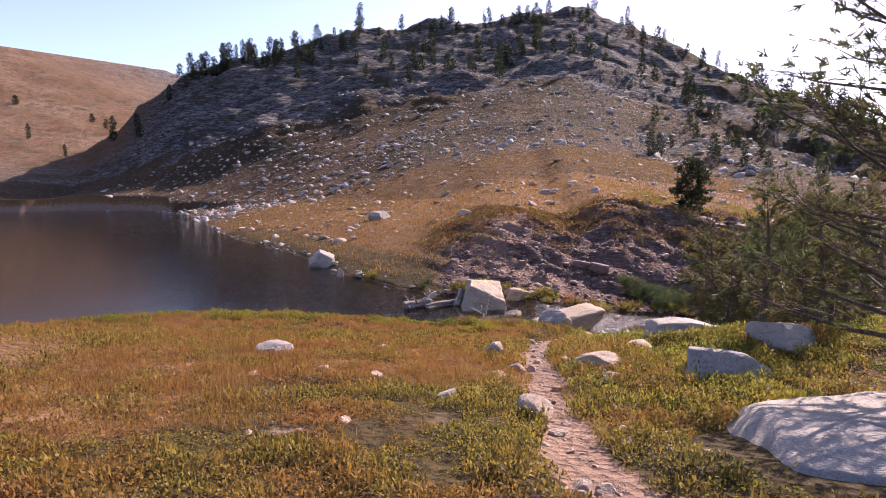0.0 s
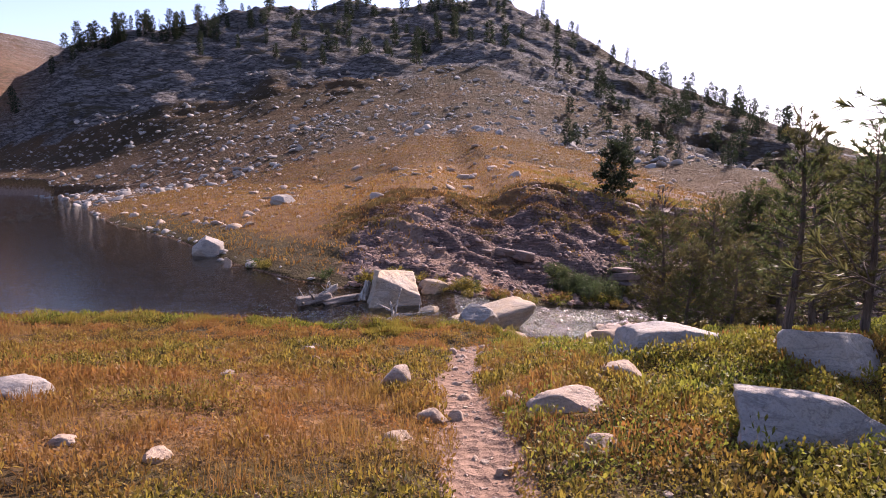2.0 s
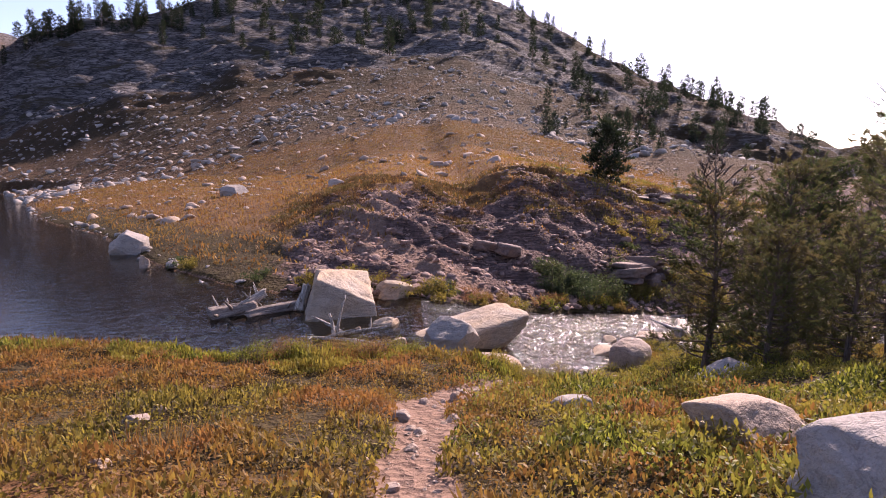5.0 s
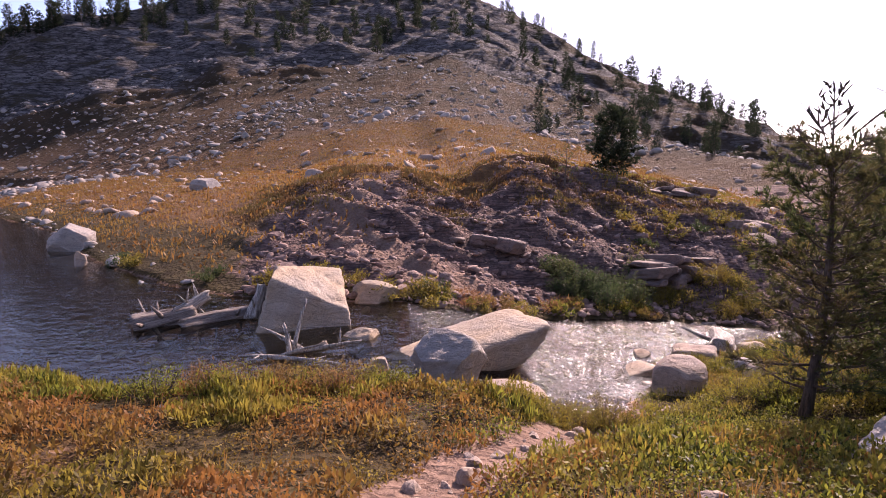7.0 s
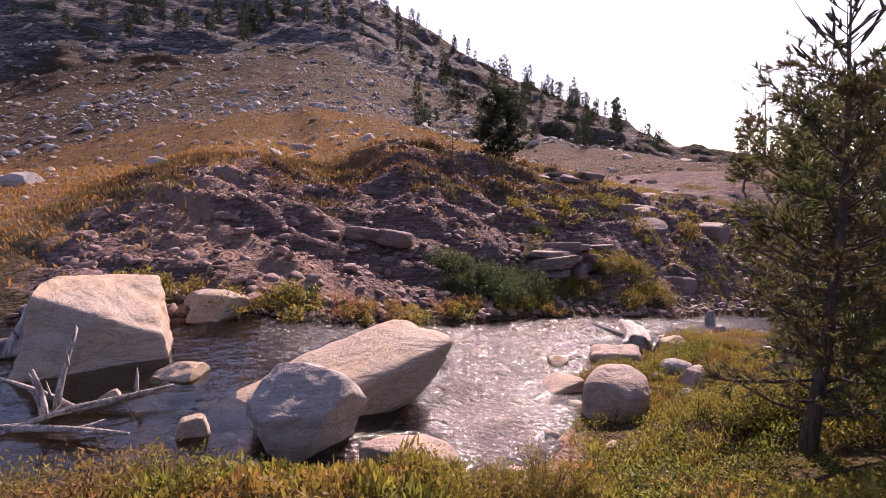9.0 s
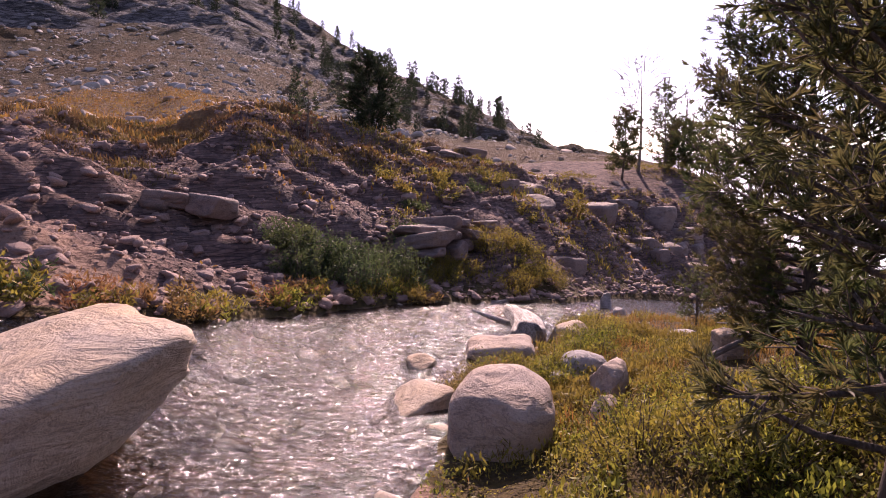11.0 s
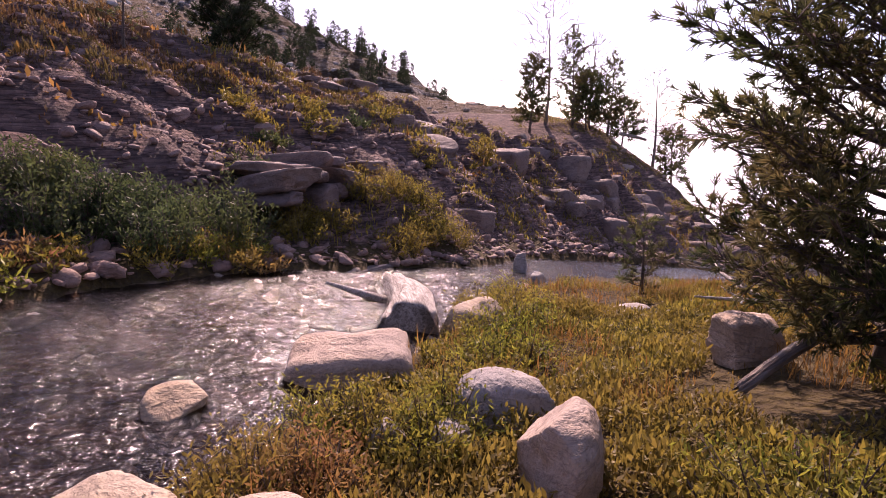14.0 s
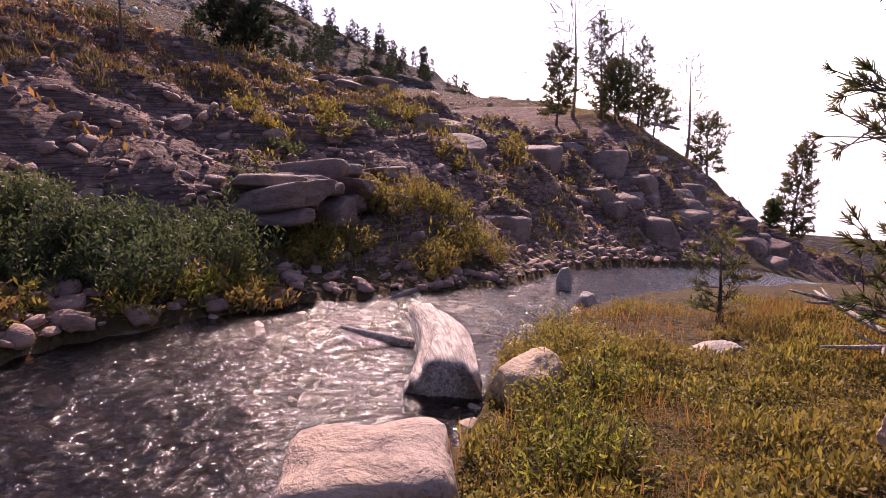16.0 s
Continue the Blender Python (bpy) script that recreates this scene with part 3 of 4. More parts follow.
STONES = (
    # x, y, half sizes, seed, material, turn, top, tilt, cuts, squareness, label
    (2.62, -0.95, (1.5, 1.2, 0.62), 11, GREY, 12, 2.93, (-4, -5), 5, 0.7, "large grey cracked granite boulder in dwarf shrubs"),
    (2.78, 1.98, (0.68, 0.4, 0.34), 12, GREY, -14, 2.6, (-4, 5), 7, 0, "flat grey granite slab among green shrubs"),
    (2.87, 4.86, (0.8, 0.46, 0.32), 13, GREY, 4, 2.31, (-3, -4), 7, 0, "broad pale granite slab at the meadow's edge"),
    (3.98, 3.68, (0.47, 0.42, 0.36), 14, GREY, 35, 2.58, (0, -12), 8, 0, "pointed grey granite rock beside young pines"),
    (1.99, 3.8, (0.25, 0.17, 0.16), 15, PINK, 0, 2.22, (0, 0), 8, 0, "small pale granite rock in green shrubs"),
    (1.24, 2.98, (0.35, 0.22, 0.17), 16, PINK, 20, 2.24, (0, 0), 8, 0, "low granite stone half sunk in turf"),
    (1.25, 2.18, (0.18, 0.12, 0.13), 17, PINK, 40, 2.24, (0, 10), 8, 0, "small tilted pale stone beside the trail"),
    (-0.7, 0.92, (0.15, 0.11, 0.12), 18, GREY, 50, 2.42, (0, -10), 8, 0, "grey stone lying in the trampled turf"),
    (0.24, 0.55, (0.19, 0.19, 0.16), 19, PINK, 0, 2.5, (0, 0), 7, 0, "rounded pale stone in the middle of the trail"),
    (-0.18, 2.6, (0.14, 0.11, 0.11), 20, PINK, 10, 2.09, (0, 0), 8, 0, "pale stone in turf beside the trail"),
    (-0.32, 4.45, (0.18, 0.15, 0.16), 21, PINK, -20, 2.0, (10, -15), 8, 0, "upright pale stone beside the trail"),
    (-3.85, 3.7, (0.3, 0.24, 0.2), 22, GREY, 0, 2.17, (0, 0), 6, 0.65, "blocky pale stone in the dry meadow"),
    (2.25, 8.38, (0.21, 0.18, 0.14), 23, GREY, 30, 1.08, (0, 6), 8, 0, "flat light grey stone in the turf"),
    (2.88, 6.35, (0.46, 0.38, 0.28), 24, PINK, 30, 1.88, (0, 12), 8, 0, "large pinkish granite boulder beside the trail"),
    (4.38, 9.45, (0.45, 0.32, 0.22), 25, GREY, 15, 1.05, (0, 0), 9, 0, "flat grey granite outcrop in green turf"),
    (-2.07, 8.22, (0.13, 0.10, 0.10), 26, PINK, 0, 1.11, (0, 0), 8, 0, "small pale stone in the yellow meadow"),
    (-2.03, 8.62, (0.07, 0.05, 0.07), 27, PINK, 0, 1.03, (0, 20), 8, 0, "small upright pale stone in the meadow"),
    (0.46, 8.39, (0.10, 0.09, 0.09), 28, PINK, 0, 0.98, (0, 0), 8, 0, "pale stone at the edge of the trail"),
    (1.14, 9.65, (0.09, 0.08, 0.08), 29, PINK, 0, 0.66, (0, 0), 8, 0, "small pale stone beside the trail"),
    (-11.45, 28.4, (0.78, 0.62, 0.73), 30, GREY, 10, 1.01, (0, 0), 7, 0.76, "blocky granite boulder standing in the lake"),
    (-9.00, 24.30, (0.19, 0.17, 0.36), 31, PINK, 0, 0.47, (0, 0), 8, 0, "small pale stone in the shallow lake"),
    (-1.16, 17.05, (0.98, 1.05, 0.86), 32, TAN, 15, 1.05, (-8, 6), 7, 0.66, "huge angular tan granite boulder at the lake outlet"),
    (0.18, 18.45, (0.55, 0.45, 0.38), 33, TAN, -10, 0.46, (0, 8), 7, 0, "angular tan boulder on the outlet bank"),
    (1.33, 13.62, (0.58, 0.46, 0.52), 34, GREY, 30, 0.62, (-12, 18), 10, 0, "wedge-shaped grey granite boulder at the outlet"),
    (1.85, 14.95, (1.42, 0.74, 0.52), 35, TAN, 22, 0.37, (0, -10), 7, 0.8, "long tan granite boulder lying across the outlet"),
    (2.2, 13.05, (0.45, 0.28, 0.2), 36, PINK, -15, 0.24, (0, 8), 8, 0, "flat pale granite stone at the outlet's edge"),
    (0.03, 15.52, (0.35, 0.28, 0.30), 37, TAN, 0, 0.14, (0, 0), 8, 0, "rounded orange-tan stone in the outlet"),
    (-0.51, 14.98, (0.21, 0.17, 0.25), 38, TAN, 30, 0.09, (0, 0), 8, 0, "rounded tan stone beneath bleached driftwood"),
    (0.39, 13.85, (0.15, 0.12, 0.21), 39, TAN, 0, 0.16, (0, 0), 8, 0, "small tan stone at the shore"),
    (5.49, 14.95, (0.5, 0.44, 0.42), 40, PINK, 50, -0.34, (0, -8), 2, 0, "rounded pinkish granite boulder at the creek's edge"),
    (5.22, 16.15, (0.45, 0.32, 0.26), 41, TAN, 25, -0.88, (0, -6), 3, 0.62, "flat tan rock in the creek beside a boulder"),
    (7.12, 17.45, (0.47, 0.36, 0.34), 42, PINK, -30, -0.93, (0, -4), 1, 0.64, "block-shaped pink granite boulder in the creek"),
    (7.42, 16.15, (0.31, 0.24, 0.24), 43, GREY, -30, -0.8, (0, 8), 3, 0, "grey creekside rock with a dark crack"),
    (7.08, 15.4, (0.33, 0.2, 0.24), 44, PINK, 38, -0.62, (0, -6), 3, 0, "sloping pink granite rock in yellowing herbs"),
    (8.8, 18.05, (0.33, 0.26, 0.28), 45, TAN, 0, -1.06, (0, 0), 8, 0.76, "squat tan rock beside the weathered log"),
    (11.2, 17.85, (0.45, 0.27, 0.20), 46, GREY, -8, -1.46, (0, 4), 8, 0, "low pale granite rock on the grassy bank"),
    (9.6, 15.75, (0.42, 0.3, 0.32), 47, PINK, 0, -0.70, (0, 10), 8, 0, "pinkish rock under the large pine"),
    (8.7, 17.05, (0.13, 0.1, 0.12), 48, GREY, 0, -1.23, (0, 0), 8, 0, "small white stone in the grassy bank"),
    (9.87, 18.29, (0.31, 0.19, 0.15), 49, GREY, 10, -1.39, (0, 0), 8, 0, "pale flat stone at the creek bank"),
    (5.89, 17.38, (0.23, 0.19, 0.20), 50, TAN, 20, -0.96, (0, 0), 9, 0, "reddish angular rock in the creek"),
    (6.40, 13.31, (0.13, 0.09, 0.10), 51, PINK, 0, -0.34, (0, 0), 8, 0, "pale stone among green shrubs"),
    (12.79, 21.46, (0.13, 0.12, 0.29), 52, GREY, 0, -1.59, (0, 0), 8, 0, "pale rounded stone on the far bank"),
    (12.29, 20.53, (0.22, 0.13, 0.22), 53, GREY, 0, -1.76, (0, 0), 8, 0, "grey stone at the bend of the creek"),
    (4.01, 17.59, (0.26, 0.18, 0.17), 54, WETSTONE, 10, -1.24, (0, 0), 8, 0, "dark wet rock breaking the creek's surface"),
    (5.97, 17.61, (0.23, 0.16, 0.15), 55, WETSTONE, -20, -1.13, (0, 0), 8, 0, "dark wet stone in the creek"),
    (2.87, 47.02, (0.61, 0.49, 0.37), 56, PINK, 0, 4.25, (0, 0), 7, 0.76, "lone pale boulder on the meadow's brow"),
    (-11.61, 45.26, (1.10, 0.77, 0.63), 57, GREY, 20, 2.64, (0, 0), 8, 0, "flat pale boulder on the far meadow"),
    (6.94, 16.00, (0.13, 0.09, 0.10), 61, GREY, 30, -0.92, (0, 25), 8, 0, "small upright grey stone in yellow herbs"),
    (6.72, 16.29, (0.13, 0.09, 0.10), 62, GREY, 0, -0.96, (0, 0), 8, 0, "grey stone among herbs at the creek's edge"),
    (6.57, 14.90, (0.20, 0.12, 0.14), 63, PINK, 35, -0.73, (0, -12), 8, 0, "sloping pink stone in the herbs beside a boulder"),
    (10.10, 15.98, (0.20, 0.16, 0.14), 64, PINK, 0, -0.96, (0, 0), 8, 0, "pinkish rock beside the large pine"),
    (-5.43, 24.27, (0.47, 0.38, 0.29), 59, GREY, 0, 0.40, (0, 0), 8, 0, "grey rock on the dark lake bank"),
    (-2.58, 2.35, (0.12, 0.09, 0.09), 66, PINK, 0, 2.2, (0, 0), 8, 0, "small pale stone in the meadow turf"),
    (-1.07, 1.24, (0.09, 0.07, 0.08), 67, PINK, 0, 2.24, (0, 0), 8, 0, "small pale stone in the worn turf"),
    (0.87, 3.65, (0.14, 0.10, 0.11), 68, PINK, 0, 1.99, (0, 0), 8, 0, "flat pale stone beside the trail"),
    (0.29, 3.35, (0.08, 0.07, 0.08), 69, PINK, 0, 1.93, (0, 0), 8, 0, "small pale stone on the trail"),
    (0.08, 3.24, (0.14, 0.10, 0.11), 70, PINK, 0, 2.01, (0, 0), 8, 0, "flat pale stone at the trail's edge"),
    (2.43, 8.71, (0.09, 0.06, 0.08), 71, PINK, 0, 0.97, (0, 0), 8, 0, "small pale stone in the turf"),
    (9.89, 15.96, (0.17, 0.13, 0.12), 72, GREY, 0, -0.97, (0, 0), 8, 0, "rounded rock under the large pine"),
)
for x, y, size, seed, mat, turn, top, tilt, cuts, square, label in STONES:
    boulder(x, y, size, seed, mat, label, turn, top, tilt, cuts, 5 if max(size) > 0.3 else 4, square)


def scatter_stones():
    """Loose stones: on the trail, in the turf, on the scree, in the beds and on the far meadow."""
    rng = random.Random(5)
    kinds = {}
    for mat in (PINK, GREY, SLATE, WETSTONE, TAN):
        kinds[mat.name] = []
        for k in range(4):
            bm = stone_mesh((1, 0.8, 0.55), 900 + k, 8 if mat.name != SLATE.name else 5, 2, 0.06, 0.0 if mat.name != SLATE.name else 0.6)
            me = bpy.data.meshes.new("stone")
            bm.to_mesh(me)
            bm.free()
            me.materials.append(mat)
            kinds[mat.name].append(me)

    def lay(n, pick, mat, lo, hi, label, group, name="stone"):
        for _ in range(n):
            x, y = pick()
            s = lo * (hi / lo) ** (rng.random() ** 2.2)
            ob = new(name, rng.choice(kinds[mat.name]))
            ob.matrix_basis = Matrix.LocRotScale((x, y, at_ground(x, y) + 0.12 * s), Euler((rng.uniform(-.3, .3), rng.uniform(-.3, .3), rng.uniform(0, 6.3))), (s, s, s))
            tagged(ob, label, "stone", group)

    def trail():
        y = rng.uniform(-3, 13.6)
        return float(trail_x(y)) + rng.gauss(0, 0.27), y

    def turf():
        while True:
            x, y = rng.uniform(-6, 8), rng.uniform(-1, 16)
            if y < near_edge(x) - 0.2:
                return x, y

    def bank():
        x = rng.uniform(-3, 24)
        return x, float(far_edge(x)) + 11 * rng.random() ** 1.3

    def bed():
        x = rng.uniform(-6, 12)
        a, b = float(near_edge(x)), float(far_edge(x))
        return x, a + (b - a) * rng.random()

    def meadow():
        x, y = rng.uniform(-70, 45), rng.uniform(34, 120)
        return (x, y) if y > far_edge(x) + 2 else meadow()

    def slope():
        az, r = rng.uniform(-38, 34), rng.uniform(85, 190)
        return math.sin(radians(az)) * r, math.cos(radians(az)) * r

    def shore():
        x = rng.uniform(-45, -4)
        return x, float(far_edge(x)) + rng.uniform(-0.6, 0.8)

    def strew(name, n, pick, mat, lo, hi, label):
        protos = []
        for me in kinds[mat.name]:
            v = np.empty(len(me.vertices) * 3)
            me.vertices.foreach_get("co", v)
            f = np.empty(len(me.polygons) * 3, int)
            me.loops.foreach_get("vertex_index", f)
            protos.append((v.reshape(-1, 3), f.reshape(-1, 3)))
        vs, fs, base = [], [], 0
        spots = np.array([pick() for _ in range(n)])
        heights = land(spots[:, 0], spots[:, 1])
        for (x, y), z in zip(spots, heights):
            s = lo * (hi / lo) ** (rng.random() ** 2.2)
            v, f = protos[rng.randrange(4)]
            a = np.array(Euler((rng.uniform(-.5, .5), rng.uniform(-.5, .5), rng.uniform(0, 6.3))).to_matrix())
            vs.append((v * s * np.array([1, rng.uniform(.7, 1.2), rng.uniform(.5, 1.1)])) @ a.T + np.array([x, y, z + 0.1 * s]))
            fs.append(f + base)
            base += len(v)
        ob = sheet(name, np.concatenate(vs), np.concatenate(fs), mat)
        tagged(ob, label, "stones", kind="stuff")

    lay(150, trail, PINK, 0.02, 0.1, "loose pale stone lying on the trail", "trail stones")
    lay(60, turf, PINK, 0.03, 0.12, "small pale stone half hidden in turf", "turf stones")
    lay(80, lambda: (lambda p: (p[0], float(far_edge(p[0])) + rng.uniform(0.3, 5)))(bank()), SLATE, 0.08, 0.28, "purple-grey scree stone on the bank", "scree stones")
    strew("scree", 9000, bank, SLATE, 0.022, 0.16, "loose purple-grey scree on the bank")
    strew("bed_stones", 900, bed, TAN, 0.04, 0.17, "rounded brown stones on the stream bed")
    strew("meadow_boulders", 1800, meadow, PINK, 0.1, 0.6, "pale boulders scattered on the rusty far meadow")
    strew("shore_stones", 60, shore, GREY, 0.1, 0.45, "pale stones along the lake shore")
    strew("trail_gravel", 700, trail, PINK, 0.008, 0.03, "fine gravel on the trail")
    strew("talus", 3600, slope, GREY, 0.2, 1.0, "grey talus blocks on the mountain's foot")


scatter_stones()


def ledge_rock(x, y, width, depth, top, turn, seed, label, courses=3):
    """A broken outcrop: jointed blocks of uneven size, stepping back up the slope."""
    root = new("rock_outcrop")
    tagged(root, label, "rock outcrop")
    root.location = (x, y, top)
    root.rotation_euler = (radians(-6), radians(5), radians(turn))
    rng = random.Random(seed)
    z = 0.0
    for course in range(courses):
        h = rng.uniform(0.25, 0.5)
        u = -width * rng.uniform(0.3, 0.55)
        while u < width * rng.uniform(0.3, 0.5):
            w = rng.uniform(0.25, 0.6) if rng.random() < 0.5 else rng.uniform(0.6, 1.4)
            hh = h * rng.uniform(0.6, 1.25)
            bm = stone_mesh((w * 0.55, depth * 0.5 * rng.uniform(0.6, 1.2), hh * 0.62), rng.randrange(9999), 4, 4, 0.045, 0.6)
            ob = part("block", bm, CLIFF, root)
            ob.location = (u + w / 2, -0.2 * course + rng.uniform(-0.3, 0.3) + 0.1 * u, z - h / 2 + rng.uniform(-0.16, 0.08))
            ob.rotation_euler = (rng.uniform(-.08, .08), rng.uniform(-.07, .07), rng.uniform(-.22, .22))
            u += w * rng.uniform(0.8, 1.1)
        z -= h * 0.85


ledge_rock(9.5, 24.3, 3.7, 1.5, 0.02, 26, 3, "broken layered grey rock ledge jutting from the scree bank")
ledge_rock(12.4, 32.2, 4.6, 1.4, 2.35, -4, 4, "broken rock rim along the top of the bank", 2)
rc = random.Random(41)
for k in range(70):
    x = rc.uniform(13.5, 33)
    y = float(far_edge(x)) + rc.uniform(0.9, 5.6)
    s = rc.uniform(0.35, 0.95) ** 1.3
    boulder(x, y, (s * rc.uniform(0.8, 1.3), s * 0.8, s * rc.uniform(0.55, 0.95)), 700 + k, CLIFF, "dark jointed cliff rock above the shaded creek", rc.uniform(-14, 22), at_ground(x, y) + s * 0.26, (rc.uniform(-8, 8), rc.uniform(-4, 10)), 4, 4, 0.66, 0.05, "cliff_rock", "rock", "cliff rocks")
ledge_rock(3.4, 23.2, 2.2, 0.9, 0.95, -30, 8, "pale worn rock rib crossing the bank", 1)


# ---- dead wood ----
def log(points, radius, seed, material, label, name="log", stubs=3, sides=14):
    """A weathered log with grooves, and broken stubs as parts."""
    rng = random.Random(seed)
    root = new(name)
    tagged(root, label, "log")
    a, b = Vector(points[0]), Vector(points[-1])
    root.location = a
    root.rotation_mode = "QUATERNION"
    q = (b - a).to_track_quat("Z", "Y")
    root.rotation_quaternion = q
    length = (b - a).length
    bm = bmesh.new()
    rings, cols = 22, sides * 3
    grid = []
    for k in range(rings + 1):
        u = k / rings
        ring = []
        for s in range(cols):
            ang = 2 * math.pi * s / cols
            groove = noise.noise(Vector((math.cos(ang) * 2.6, math.sin(ang) * 2.6, u * 1.4 + seed)))
            groove2 = noise.noise(Vector((math.cos(ang) * 7, math.sin(ang) * 7, u * 2.5 + seed)))
            rag = 0.12 * length * abs(noise.noise(Vector((s * 0.9, seed, 3)))) if k in (0, rings) else 0
            r = radius * (1.05 - 0.3 * u) * (1 + 0.28 * groove + 0.14 * groove2)
            bend = 0.06 * length * math.sin(u * 3.1 + seed)
            ring.append(bm.verts.new((math.cos(ang) * r + bend, math.sin(ang) * r, u * length + (rag if k else -rag))))
        grid.append(ring)
    for p, n in zip(grid, grid[1:]):
        for s in range(cols):
            bm.faces.new((p[s], p[(s + 1) % cols], n[(s + 1) % cols], n[s]))
    bm.faces.new(grid[0][::-1])
    bm.faces.new(grid[-1])
    part("trunk", bm, material, root)
    for _ in range(stubs):
        bm = bmesh.new()
        z = rng.uniform(0.15, 0.85) * length
        ang = rng.uniform(0, 6.3)
        d = Vector((math.cos(ang), math.sin(ang), rng.uniform(-0.4, 0.6)))
        pts = [Vector((0, 0, z)) + d * radius * k for k in (0.6, 1.5, rng.uniform(1.8, 3.2))]
        tube(bm, pts, [radius * 0.22, radius * 0.15, radius * 0.05], 6)
        part("branch_stub", bm, material, root)
    return root


log([(8.25, 18.35, -1.42), (9.35, 20.5, -1.62)], 0.31, 3, SILVER, "thick bleached and grooved log lying in the creek", stubs=2)
log([(8.0, 21.0, -1.68), (10.1, 21.6, -1.72)], 0.2, 5, SNAG, "grey weathered log along the far creek edge", stubs=2)
log([(-3.3, 16.6, -0.05), (-2.0, 17.2, 0.1)], 0.16, 6, SNAG, "dark waterlogged log beside the huge boulder", stubs=4)
log([(-4.1, 16.45, -0.02), (-3.2, 16.9, 0.16)], 0.22, 7, SNAG, "grey root stock lying in the shallows", stubs=9)
log([(-3.7, 16.7, 0.05), (-3.0, 17.2, 0.42)], 0.13, 17, SILVER, "upturned bleached root in the shallows", stubs=8)
log([(-2.1, 17.0, 0.0), (-2.05, 17.4, 0.55)], 0.13, 8, SILVER, "short bleached stump leaning on the huge boulder", stubs=2)
log([(9.9, 14.75, -0.28), (8.22, 15.1, -0.72)], 0.042, 9, SNAG, "thin fallen trunk leaning under the large pine", stubs=5)
log([(41.0, 40.5, 0.6), (45.5, 41.2, 0.2)], 0.12, 10, SNAG, "fallen dead trunk jutting from the ridge", stubs=2)


def driftwood(x, y, z, seed, label, sticks):
    rng = random.Random(seed)
    root = new("driftwood")
    root.location = (x, y, z)
    tagged(root, label, "driftwood")
    for d, length, r in sticks:
        bm = bmesh.new()
        d = Vector(d).normalized()
        side = Vector((rng.uniform(-1, 1), rng.uniform(-1, 1), rng.uniform(-.3, .6)))
        start = Vector((rng.uniform(-.25, .25), rng.uniform(-.2, .2), 0))
        pts = [start + d * length * u + side * 0.05 * length * math.sin(u * 3) for u in (0, .25, .5, .75, 1)]
        tube(bm, pts, [r, r * .95, r * .8, r * .6, r * .3], 7, rng, 0.15)
        for _ in range(2):
            u = rng.uniform(.3, .8)
            p = start + d * length * u
            e = (d + Vector((rng.uniform(-1, 1), rng.uniform(-1, 1), rng.uniform(-.4, 1)))).normalized()
            tube(bm, [p, p + e * length * .13, p + e * length * .22 + Vector((0, 0, .02))], [r * .6, r * .4, r * .15], 5)
        part("stick", bm, SILVER, root)


driftwood(-1.0, 14.6, 0.02, 3, "tangle of sun-bleached branches at the shore", (
    ((0.25, 0.3, 1), 0.85, 0.035), ((-0.5, 0.1, 0.25), 0.8, 0.03), ((1, 0.1, 0.12), 1.1, 0.045), ((0.5, -0.3, 0.2), 0.9, 0.03),
    ((-0.15, 0.1, 1), 0.5, 0.04), ((0.9, -0.5, 0.05), 1.3, 0.04), ((-1, -0.2, 0.1), 0.7, 0.03)))
driftwood(11.6, 16.2, -1.1, 5, "bleached dead branches under the pine", (
    ((-0.6, 0.6, 0.25), 1.3, 0.03), ((-0.8, 0.3, 0.1), 1.1, 0.025), ((0.5, 0.8, 0.1), 1.2, 0.03), ((-0.9, 0.0, 0.3), 0.9, 0.02)))


# ---- trees ----
def needle_clump(verts, faces, p, d, size, rng, count, fat=0.06):
    """A brush of needles on a twig end, pointing along d."""
    for _ in range(count):
        v = Vector((rng.gauss(0, 1), rng.gauss(0, 1), rng.gauss(0, 1))).normalized() * 0.75 + d
        v = v.normalized() * size * rng.uniform(0.6, 1.15)
        w = v.cross(Vector((rng.gauss(0, 1), rng.gauss(0, 1), rng.gauss(0, 1)))).normalized() * size * fat
        o = p + d * size * rng.uniform(-0.5, 0.4)
        n = len(verts)
        verts += [o - w * 0.6, o + w * 0.6, o + v * 0.75 + w, o + v]
        faces += [(n, n + 1, n + 2, n + 3)]


